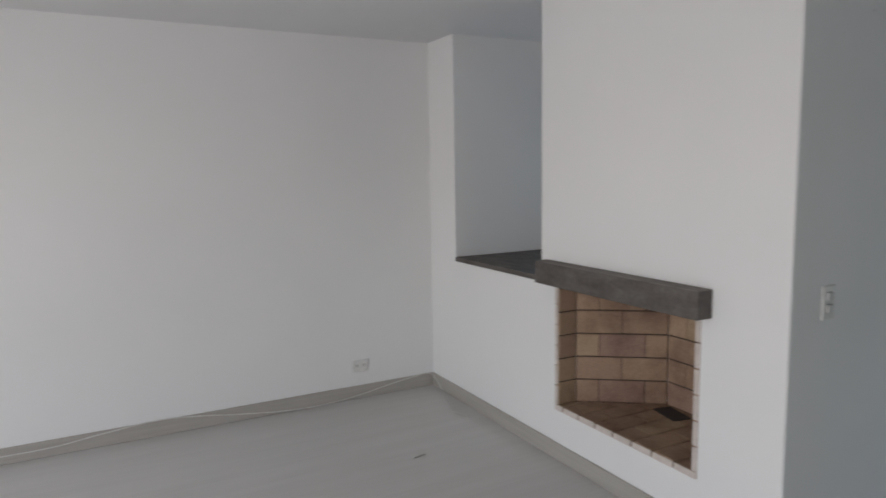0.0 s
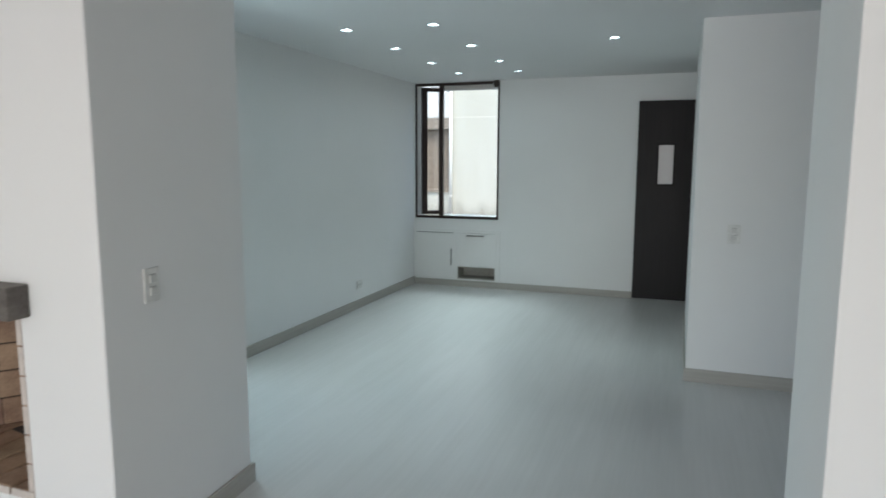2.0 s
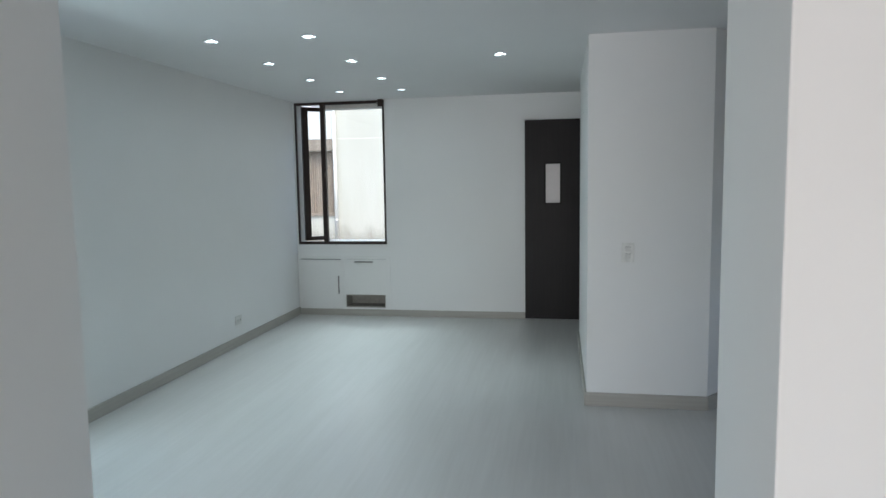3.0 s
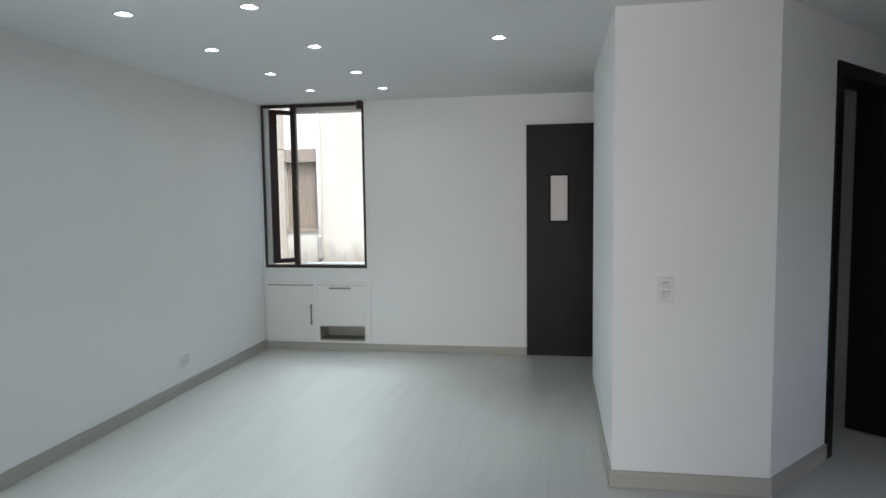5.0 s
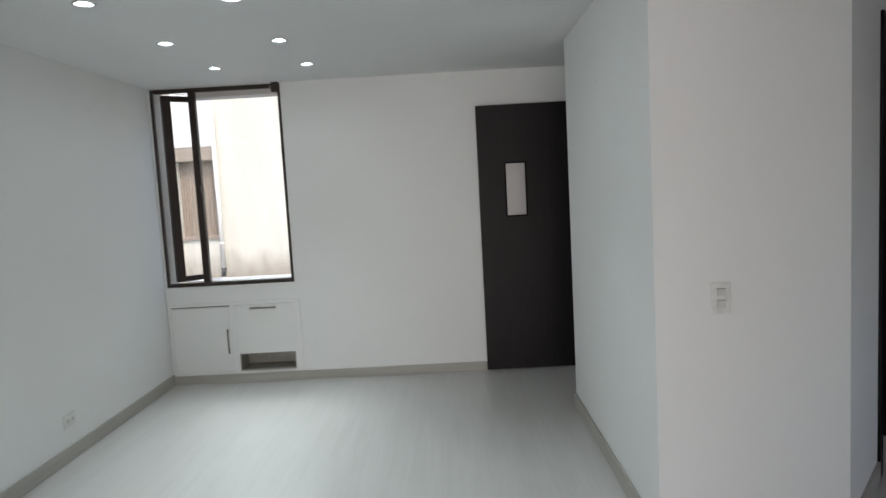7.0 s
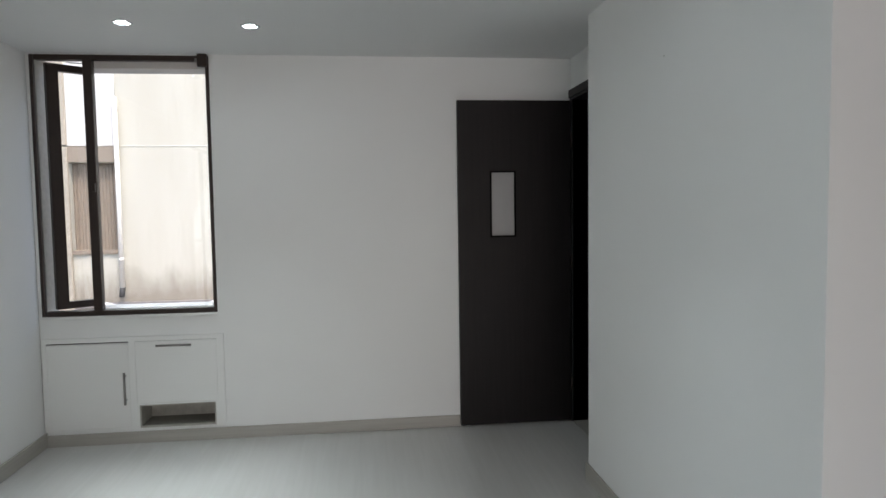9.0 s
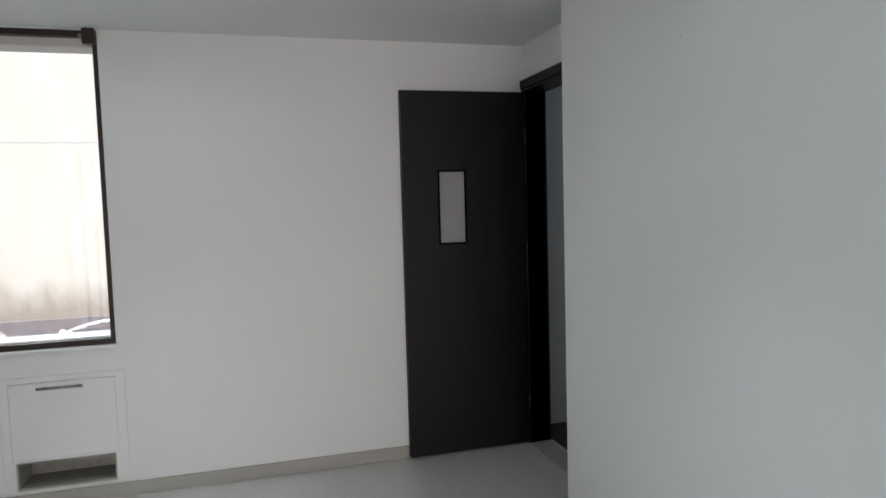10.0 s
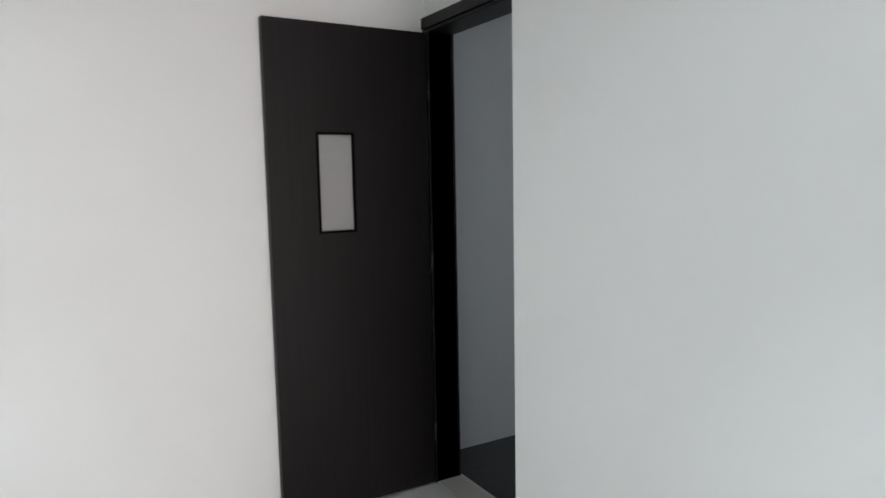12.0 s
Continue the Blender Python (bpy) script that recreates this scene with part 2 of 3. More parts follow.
def thing(name, label, category, at=(0, 0, 0), group="", kind=""):
    ob = new(name)
    ob.location = at
    ob.empty_display_size = 0.1
    return tagged(ob, label, category, group, kind)


def block(x0, x1, y0, y1, z0, z1, bevel=0.0, m=None, segments=2):
    bm = bmesh.new()
    box(bm, x0, x1, y0, y1, z0, z1, m)
    if bevel:
        rounded(bm, bevel, segments)
    return bm


def slab_with_holes(u0, u1, w0, w1, t0, t1, holes, place):
    """A wall from u0 to u1 and w0 to w1, with thickness t0 to t1 and rectangular openings; place(u, w, t) gives the point."""
    us = sorted({u0, u1, *[h[0] for h in holes], *[h[1] for h in holes]})
    ws = sorted({w0, w1, *[h[2] for h in holes], *[h[3] for h in holes]})
    def solid(i, j):
        if not (0 <= i < len(us) - 1 and 0 <= j < len(ws) - 1):
            return False
        cu, cw = (us[i] + us[i + 1]) / 2, (ws[j] + ws[j + 1]) / 2
        return not any(h[0] < cu < h[1] and h[2] < cw < h[3] for h in holes)
    bm = bmesh.new()
    def quad(*ps):
        bm.faces.new([bm.verts.new(place(*p)) for p in ps])
    for i in range(len(us) - 1):
        for j in range(len(ws) - 1):
            if not solid(i, j):
                continue
            a, b2, c, d = us[i], us[i + 1], ws[j], ws[j + 1]
            for t in (t0, t1):
                quad((a, c, t), (b2, c, t), (b2, d, t), (a, d, t))
            if not solid(i - 1, j):
                quad((a, c, t0), (a, d, t0), (a, d, t1), (a, c, t1))
            if not solid(i + 1, j):
                quad((b2, c, t0), (b2, d, t0), (b2, d, t1), (b2, c, t1))
            if not solid(i, j - 1):
                quad((a, c, t0), (b2, c, t0), (b2, c, t1), (a, c, t1))
            if not solid(i, j + 1):
                quad((a, d, t0), (b2, d, t0), (b2, d, t1), (a, d, t1))
    bmesh.ops.remove_doubles(bm, verts=bm.verts[:], dist=1e-5)
    return bm


def structure(name, bm, mat, label, category):
    return tagged(part(name, bm, mat), label, category, "", "structure")


# ---- floor and ceiling ----
structure("floor", block(WEST_X - 0.2, WALL_E + 0.2, SOUTH_Y - 0.2, LIV_N + 0.2, -0.15, 0.0), M_FLOOR,
          "bleached grey-white wood laminate floor with satin sheen", "floor")
LAMPS = [(3.76, 2.06), (4.80, 2.05), (5.60, 2.04), (6.40, 2.03), (7.17, 2.03), (4.815, 1.42), (5.65, 1.42), (6.48, 1.42), (7.20, 1.42), (3.79, 0.93), (5.67, 0.34)]
structure("ceiling", slab_with_holes(WEST_X - 0.2, WALL_E + 0.2, SOUTH_Y - 0.2, LIV_N + 0.2, CEIL, CEIL + 0.2,
                                     [(x - 0.039, x + 0.039, y - 0.039, y + 0.039) for x, y in LAMPS], lambda u, w, t: (u, w, t)), M_CEIL,
          "smooth white painted ceiling with recessed downlights", "ceiling")
structure("roof_slab", block(WEST_X - 0.2, WALL_E + 0.2, SOUTH_Y - 0.2, LIV_N + 0.2, CEIL + 0.2, CEIL + 0.3), M_RENDER_W, "concrete slab above the ceiling", "slab")

# ---- walls ----
WIN = (1.772, 2.782, 0.79, 2.332)      # window opening in the east wall: y0, y1, z0, z1
HOLE = (1.800, 2.250, 0.092, 0.235)    # open shelf of the built-in cabinet
structure("wall_east", slab_with_holes(-0.46, LIV_N, 0, CEIL, WALL_E, WALL_E + 0.20, [WIN, HOLE], lambda u, w, t: (t, u, w)),
          M_WALL, "white painted window wall of the dining room", "wall")
structure("wall_dining_north", slab_with_holes(2.985, WALL_E - 0.002, 0, CEIL, WALL_N, WALL_N + 0.12, [(3.08, 4.24, 0.18, 2.15)], lambda u, w, t: (u, t, w)), M_WALL, "long white painted wall beside the dining floor", "wall")
structure("wall_living_north", block(WEST_X, 3.2, LIV_N, LIV_N + 0.2, 0, CEIL), M_WALL, "white painted wall of the living room", "wall")
structure("wall_west", slab_with_holes(SOUTH_Y, LIV_N, 0, CEIL, WEST_X - 0.2, WEST_X, [(-1.7, 2.7, 0.45, 2.15)], lambda u, w, t: (t, u, w)),
          M_WALL, "white wall with a wide window opening", "wall")
structure("wall_south", slab_with_holes(WEST_X, WALL_E + 0.2, 0, CEIL, SOUTH_Y - 0.2, SOUTH_Y, [(3.35, 4.45, 0.8, 2.0)], lambda u, w, t: (u, t, w)), M_WALL, "white painted wall closing the hall", "wall")
structure("wall_living_south_end", block(JAMB_X0, JAMB_X1, SOUTH_Y, JAMB_Y, 0, CEIL, 0.004), M_WALL, "thick white wall end beside the opening", "wall")

# chimney wall: pier, breast, low wall and the niche beside it
FB = (1.917, 2.83, 0.26, 0.925)         # firebox opening y0, y1, z0, z1
NICHE_Y0, NICHE_Y1, SHELF_Z = 2.945, 3.865, 0.945
def prism(pts, z0, z1):
    bm = bmesh.new()
    lo, hi = [bm.verts.new((x, y, z0)) for x, y in pts], [bm.verts.new((x, y, z1)) for x, y in pts]
    bm.faces.new(lo), bm.faces.new(hi)
    for i in range(len(pts)):
        j = (i + 1) % len(pts)
        bm.faces.new((lo[i], lo[j], hi[j], hi[i]))
    return bm
structure("wall_chimney", slab_with_holes(1.62, LIV_N, 0, CEIL, FIRE_X, FIRE_X + 0.10, [FB, (NICHE_Y0, NICHE_Y1, SHELF_Z - 0.03, CEIL)], lambda u, w, t: (t, u, w)),
          M_WALL, "white chimney breast with firebox opening and tall niche", "wall")
def pier_y(x):
    return PIER_Y + (PIER_Y2 - PIER_Y) * (x - FIRE_X) / (2.985 - FIRE_X)
structure("wall_pier_side", prism([(FIRE_X, PIER_Y + 0.006), (FIRE_X + 0.002, PIER_Y + 0.0025), (FIRE_X + 0.006, pier_y(FIRE_X + 0.006)), (2.985, PIER_Y2), (2.985, 1.75), (FIRE_X + 0.10, 1.75), (FIRE_X + 0.10, 1.62), (FIRE_X, 1.62)], 0, CEIL), M_WALL, "white side of the chimney pier", "wall")
structure("wall_pier_back", slab_with_holes(1.75, LIV_N, 0, CEIL, 2.885, 2.985, [(NICHE_Y0 + 0.05, NICHE_Y1 - 0.01, 1.0, 2.25)], lambda u, w, t: (t, u, w)), M_WALL, "white back of the chimney pier", "wall")
structure("wall_niche_side", block(FIRE_X + 0.10, 2.885, NICHE_Y0 - 0.06, NICHE_Y0, 0.5, CEIL), M_WALL, "white side of the tall niche", "wall")
structure("wall_niche_end", block(FIRE_X + 0.10, 2.885, NICHE_Y1, LIV_N, 0, CEIL), M_WALL, "white end wall of the tall niche", "wall")

# the white block on the south side with its slanted face
SLANT = Vector((0.763, -0.646, 0)).normalized()
NORMAL_IN = Vector((-SLANT.y, SLANT.x, 0))
P0 = Vector((BLOCK_X, BLOCK_Y0, 0))
P1 = P0 + SLANT * 0.72
P1b = P1 + NORMAL_IN * 0.14
structure("wall_block", prism([(BLOCK_X, BLOCK_Y1), (BLOCK_XE, BLOCK_Y1), (BLOCK_XE, -0.60), (P1b.x, P1b.y), (P1.x, P1.y), (BLOCK_X, BLOCK_Y0)], 0, CEIL),
          M_WALL, "white painted wall block with a slanted corner face", "wall")
P2 = P0 + SLANT * 1.62
P3 = P0 + SLANT * 2.35
structure("wall_slant_far", prism([(P2.x, P2.y), (P3.x, P3.y), (P3.x + NORMAL_IN.x * 0.14, P3.y + NORMAL_IN.y * 0.14), (P2.x + NORMAL_IN.x * 0.14, P2.y + NORMAL_IN.y * 0.14)], 0, CEIL),
          M_WALL, "white slanted wall beyond the dark doorway", "wall")
lintel = bmesh.new()
box(lintel, 0.72, 1.62, 0, 0.14, 2.12, CEIL, Matrix.Translation(P0) @ Matrix(((SLANT.x, NORMAL_IN.x, 0, 0), (SLANT.y, NORMAL_IN.y, 0, 0), (0, 0, 1, 0), (0, 0, 0, 1))))
structure("wall_slant_lintel", lintel, M_WALL, "white wall above the dark doorway", "wall")

# doorway wall beside the open door, and the room behind
DOOR_Y = -0.46
structure("wall_doorway", slab_with_holes(BLOCK_XE, WALL_E + 0.2, 0, CEIL, -0.575, DOOR_Y, [(7.06, 7.80, -0.01, 2.09)], lambda u, w, t: (u, t, w)),
          M_WALL, "short white wall around the doorway", "wall")
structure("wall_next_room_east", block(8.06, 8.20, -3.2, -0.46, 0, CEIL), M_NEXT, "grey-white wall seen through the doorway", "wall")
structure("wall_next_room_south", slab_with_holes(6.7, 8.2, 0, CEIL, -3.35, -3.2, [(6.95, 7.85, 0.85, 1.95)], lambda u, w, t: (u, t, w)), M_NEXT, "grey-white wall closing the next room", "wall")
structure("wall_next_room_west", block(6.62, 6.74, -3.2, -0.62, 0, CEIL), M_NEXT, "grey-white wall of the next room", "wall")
# thin near-black grained sheet over the floor beyond the doorway
structure("floor_next_room", block(6.74, 8.06, -3.2, -0.605, 0.001, 0.005), M_DARKFLOOR, "dark grained floor of the next room", "floor")
structure("ceiling_next_room", block(WALL_E + 0.2, 8.2, -3.35, -0.46, CEIL, CEIL + 0.2), M_CEIL, "white ceiling of the next room", "ceiling")
structure("door_threshold", block(7.06, 7.80, -0.585, -0.46, 0.0, 0.006, 0.002), M_BASE_X, "thin metal threshold strip on the floor", "threshold")

# ---- baseboards ----
BH, BT = 0.088, 0.014
def baseboard(x0, x1, y0, y1, along, high=BH):
    bm = block(x0, x1, y0, y1, 0, high, 0.003)
    return structure("baseboard", bm, M_BASE_X if along == "x" else M_BASE_Y, "greige laminate baseboard along the wall", "baseboard")
baseboard(2.985, WALL_E - 0.001, WALL_N - BT, WALL_N - 0.0005, "x")
baseboard(WALL_E - BT, WALL_E - 0.0005, 0.2815, WALL_N - BT, "y", 0.072)
baseboard(WEST_X, FIRE_X - BT, LIV_N - BT, LIV_N - 0.0005, "x")
baseboard(FIRE_X - BT, FIRE_X - 0.0005, PIER_Y, LIV_N, "y")
bm = prism([(FIRE_X - BT, PIER_Y - BT), (2.985 + BT, PIER_Y2 - BT), (2.985 + BT, PIER_Y2 - 0.0005), (FIRE_X - BT, PIER_Y - 0.0005)], 0, BH)
structure("baseboard", bm, M_BASE_X, "greige laminate baseboard along the pier", "baseboard")
baseboard(2.9855, 2.985 + BT, PIER_Y2, WALL_N - BT, "y")
baseboard(BLOCK_X - BT, BLOCK_X - 0.0005, BLOCK_Y0, BLOCK_Y1 + BT, "y")
baseboard(BLOCK_X, BLOCK_XE + BT, BLOCK_Y1 + 0.0005, BLOCK_Y1 + BT, "x")
slant_m = Matrix.Translation(P0) @ Matrix(((SLANT.x, NORMAL_IN.x, 0, 0), (SLANT.y, NORMAL_IN.y, 0, 0), (0, 0, 1, 0), (0, 0, 0, 1)))
bm = bmesh.new()
box(bm, -0.010, 0.66, -BT, -0.0005, 0, BH, slant_m)
structure("baseboard", bm, M_BASE_X, "greige laminate baseboard along the slanted face", "baseboard")
baseboard(JAMB_X0 - BT, JAMB_X0 - 0.0005, SOUTH_Y, JAMB_Y, "y")
baseboard(JAMB_X0 - BT, JAMB_X1 + BT, JAMB_Y + 0.0005, JAMB_Y + BT, "x")

# ---- dark doorway in the slanted wall ----
casing = tagged(thing("door_2", "dark-stained doorway casing in the slanted wall", "door frame", kind="structure"))
for nm, a in (("jamb", (0.66, 0.74, -0.012, 0.15, 0, 2.12)), ("jamb", (1.60, 1.68, -0.012, 0.15, 0, 2.12)), ("header", (0.66, 1.68, -0.0125, 0.15, 2.06, 2.135))):
    bm = bmesh.new()
    box(bm, *a, slant_m)
    part(nm, bm, M_WENGE, casing)
bm = bmesh.new()
box(bm, 0, 0.80, -0.02, 0.02, 0.01, 2.05, Matrix.Translation((6.20, -1.735, 0)) @ Matrix.Rotation(radians(228), 4, "Z"))
part("door_leaf", bm, M_WENGE, casing, "open dark wooden door leaf")

# ---- fireplace: firebox of separate bricks, mantel and niche shelf ----
fireplace = thing("fireplace", "open firebox lined with sooty buff firebricks", "fireplace", (FIRE_X + 0.2, 2.385, 0.29))
fire_inv = Matrix.Translation((-(FIRE_X + 0.2), -2.385, -0.29))
brick_meshes = {}
def brick(length, height, depth, m):
    """One brick: length along x, depth along -y from the face, height along z, its face corner at the origin."""
    key = (round(length, 3), round(height, 3), round(depth, 3))
    if key not in brick_meshes:
        brick_meshes[key] = mesh_of("brick", block(0, key[0], 0, key[2], 0, key[1], 0.004, None, 1), M_BRICK)
    ob = new("brick", brick_meshes[key])
    ob.parent = fireplace
    ob.matrix_basis = fire_inv @ m
    return ob
COURSE, BLEN, JOINT = 0.122, 0.232, 0.0055
FIRE_PLAN = [(FIRE_X + 0.004, 2.80), (FIRE_X + 0.115, 2.80), (2.66, 2.53), (2.66, 2.21), (FIRE_X + 0.115, 1.945), (FIRE_X + 0.004, 1.945)]
for k in range(5):
    a, b2 = Vector((*FIRE_PLAN[k], 0)), Vector((*FIRE_PLAN[k + 1], 0))
    d = (b2 - a)
    run, d = d.length, d.normalized()
    out = Vector((-d.y, d.x, 0))          # away from the fire
    base = Matrix(((d.x, out.x, 0, a.x), (d.y, out.y, 0, a.y), (0, 0, 1, 0), (0, 0, 0, 1)))
    mortar = bmesh.new()
    box(mortar, 0.008 if k == 0 else 0.0, run - 0.008 if k == 4 else run, 0.005, 0.028, 0.285, 0.29 + 6 * COURSE, base)
    part("mortar_bed", mortar, M_MORTAR, fireplace, "sooty mortar joints").matrix_basis = fire_inv
    for c in range(6 if k in (1, 2, 3) else 5):
        s0 = -(0.5 * BLEN if (c + k) % 2 else 0.0)
        top = 0.925 if k in (0, 4) else 2.0
        while s0 < run - 0.01:
            u0, u1 = max(s0, 0.0), min(s0 + BLEN, run)
            h = min(COURSE - JOINT, top - (0.29 + c * COURSE) - 0.002)
            if u1 - u0 > 0.03 and h > 0.02:
                wob = random.uniform(-0.0015, 0.0015)
                brick(u1 - u0 - (JOINT * 0.3 if u1 < run else 0), h, 0.026, base @ Matrix.Translation((u0, wob, 0.29 + c * COURSE)))
            s0 += BLEN
mortar = bmesh.new()
box(mortar, FIRE_X + 0.01, 2.69, 1.922, 2.825, 0.255, 0.272)
part("mortar_bed", mortar, M_MORTAR, fireplace, "sooty mortar joints").matrix_basis = fire_inv
row, y = 0, 1.920
while y < 2.82:
    x = FIRE_X + 0.002 - (0.11 if row % 2 else 0)
    wid = min(0.110, 2.828 - y)
    while x < 2.68:
        x0, x1 = max(x, FIRE_X + 0.002), min(x + 0.225, 2.69)
        if x1 - x0 > 0.03 and wid > 0.03:
            brick(x1 - x0, 0.032, wid, Matrix.Translation((x0, y, 0.258 + random.uniform(-0.0015, 0.0015))))
        x += 0.232
    y += 0.121
    row += 1
for c in range(6):
    z0 = 0.291 + c * 0.106
    for ya, yb in ((1.9185, 1.943), (2.804, 2.8285)):
        part("brick_edge", block(FIRE_X - 0.0022, FIRE_X + 0.0012, ya, yb, z0, z0 + 0.0995, 0.001, None, 1), M_LIP, fireplace, "pale limewashed brick edge").matrix_basis = fire_inv
y = 1.920
while y < 2.80:
    ye = min(y + 0.113, 2.8285)
    part("brick_edge", block(FIRE_X - 0.0025, FIRE_X + 0.0012, y, ye, 0.2592, 0.2885, 0.002, None, 1), M_LIP, fireplace, "pale limewashed brick edge").matrix_basis = fire_inv
    y += 0.121
bm = bmesh.new()
vs = [bm.verts.new(p) for p in ((2.66, 1.95, 0.80), (2.66, 2.80, 0.80), (FIRE_X + 0.16, 2.80, 1.12), (FIRE_X + 0.16, 1.95, 1.12))]
f = bm.faces.new(vs)
bmesh.ops.solidify(bm, geom=[f], thickness=0.02)
part("throat", bm, M_MORTAR, fireplace, "slanted blackened throat slab").matrix_basis = fire_inv
bm = block(FIRE_X + 0.101, 2.88, 1.86, 2.875, 1.18, 1.22)
part("flue_cover", bm, M_MORTAR, fireplace, "blackened flue cover").matrix_basis = fire_inv

grate = part("ash_grate", block(-0.05, 0.05, -0.085, 0.085, 0.0, 0.006, 0.002), M_SLOT, fireplace, "black iron ash grate")
grate.matrix_basis = fire_inv @ pose(2.575, 2.415, 0.290, 0, 0, -12)

def slab_stone(name, label, category, x0, x1, y0, y1, z0, z1, bevel):
    bm = bmesh.new()
    box(bm, x0, x1, y0, y1, z0, z1)
    bmesh.ops.subdivide_edges(bm, edges=bm.edges[:], cuts=5, use_grid_fill=True)
    rounded_edges = [e for e in bm.edges if len(e.link_faces) == 2 and e.calc_face_angle(0) > 0.5]
    bmesh.ops.bevel(bm, geom=rounded_edges, offset=bevel, segments=2, profile=0.5, affect="EDGES")
    for v in bm.verts:
        v.co += noise.noise_vector(v.co * 9) * 0.0012
    return tagged(part(name, bm, M_STONE), label, category)
mantel = slab_stone("mantel", "dark grey slate mantel beam over the firebox", "mantel", FIRE_X - 0.082, FIRE_X - 0.001, 1.868, 2.895, 0.925, 1.036, 0.004)
# thin paler sheet on the mantel, daylight painted into its colour
part("top", block(FIRE_X - 0.0800, FIRE_X - 0.002, 1.871, 2.892, 1.0350, 1.0385, 0.001), M_SLATE_LIT, mantel, "paler top face, its light put into the colour")
slab_stone("stone_shelf", "dark grey slate shelf in the wall niche", "shelf", FIRE_X - 0.006, 2.884, NICHE_Y0 + 0.001, NICHE_Y1 - 0.001, SHELF_Z - 0.028, SHELF_Z, 0.002)

# ---- window in the east wall ----
y0, y1, z0, z1 = WIN
window = thing("window_1", "dark bronze aluminium window with one sash ajar", "window", (WALL_E + 0.02, (y0 + y1) / 2, z0), kind="structure")
win_inv = Matrix.Translation((-(WALL_E + 0.02), -(y0 + y1) / 2, -z0))
FX0, FX1, FW = WALL_E - 0.004, WALL_E + 0.042, 0.030
MUL = (2.437, 2.488)
def win_part(name, mat, *dims, bevel=0.003, parent=None, label=""):
    ob = part(name, block(*dims, bevel), mat, parent or window, label)
    ob.matrix_basis = win_inv
    return ob
win_part("window_frame", M_BRONZE, FX0, FX1, y0, y0 + 0.022, z0, z1)
win_part("window_frame", M_BRONZE, FX0, FX0 + 0.026, y1 - 0.020, y1, z0, z1)
win_part("window_frame", M_BRONZE, FX0, FX1, y0 + 0.022, y1 - 0.026, z1 - FW, z1)
win_part("window_frame", M_BRONZE, FX0, FX1, y0 + 0.022, y1 - 0.026, z0, z0 + FW)
win_part("mullion", M_BRONZE, FX0 - 0.002, FX1, MUL[0], MUL[1], z0 + FW, z1 - FW)
win_part("latch", M_BRONZE, FX0 - 0.022, FX0 - 0.002, MUL[0] + 0.004, MUL[0] + 0.02, 1.53, 1.58)
pane = win_part("pane", M_GLASS, WALL_E + 0.018, WALL_E + 0.023, y0 + 0.020, MUL[0] + 0.002, z0 + FW - 0.002, z1 - FW + 0.002, bevel=0)
pane.visible_shadow = False
sash_m = win_inv @ Matrix.Translation((WALL_E + 0.064, 2.727, 0)) @ Matrix.Rotation(radians(-52), 4, "Z")
SZ0, SZ1, SL = z0 + 0.035, z1 - 0.036, 0.262
sash = part("sash", slab_with_holes(0, SL, SZ0, SZ1, -0.022, 0.022, [(0.066, SL - 0.046, SZ0 + 0.042, SZ1 - 0.042)], lambda u, w, t: (u, t, w)), M_BRONZE, window, "dark bronze sash swung outwards")
sash.matrix_basis = sash_m
sp = part("pane", block(0.064, SL - 0.044, -0.0025, 0.0025, SZ0 + 0.040, SZ1 - 0.040), M_GLASS, sash)
sp.visible_shadow = False
for zz in (SZ0 - 0.003, SZ1 - 0.003):
    bm = bmesh.new()
    box(bm, 0, 0.20, -0.006, 0.006, zz, zz + 0.005)
    st = part("stay", bm, M_STEEL, window)
    st.matrix_basis = win_inv @ Matrix.Translation((WALL_E + 0.05, 2.60, 0)) @ Matrix.Rotation(radians(-70), 4, "Z")
structure("lintel", block(WALL_E + 0.044, WALL_E + 0.1995, y0 + 0.0005, 2.500, 2.262, z1 - 0.0005), M_RENDER_W, "pale outer lintel above the fixed pane", "lintel")
structure("window_sill", block(WALL_E - 0.013, WALL_E - 0.0005, y0 - 0.008, y1 + 0.004, z0 - 0.017, z0 - 0.0015, 0.003), M_CAB, "thin white painted sill strip below the window", "sill")
structure("window_sill_outer", block(WALL_E + 0.0445, WALL_E + 0.215, y0 + 0.0008, 2.495, z0 + 0.0006, z0 + 0.037, 0.003), M_WHITECAR, "white outer sill beyond the pane", "sill")
structure("window_reveal", block(WALL_E + 0.048, WALL_E + 0.199, y1 - 0.010, y1 - 0.0006, z0 + 0.002, z1 - 0.002), M_LINING, "grey-beige outer reveal of the window", "reveal")
bracket = tagged(part("blind_bracket", block(WALL_E - 0.040, WALL_E - 0.0045, 1.775, 1.832, 2.262, 2.338, 0.006), M_BRONZE), "dark brown blind bracket at the window's upper corner", "bracket")
part("pin", block(WALL_E - 0.036, WALL_E - 0.014, 1.832, 1.845, 2.288, 2.310, 0.003), M_STEEL, bracket)

# ---- built-in cabinet below the window ----
cabinet = thing("wall_cabinet", "white built-in cabinet with open slot below the window", "cabinet", (WALL_E, 2.27, 0.09))
cab_inv = Matrix.Translation((-WALL_E, -2.27, -0.09))
DOORH, FLAPH = (2.300, 2.768, 0.102, 0.628), (1.785, 2.262, 0.244, 0.628)
def cab_part(name, bm, mat, label="", parent=None):
    ob = part(name, bm, mat, parent or cabinet, label)
    ob.matrix_basis = cab_inv
    return ob
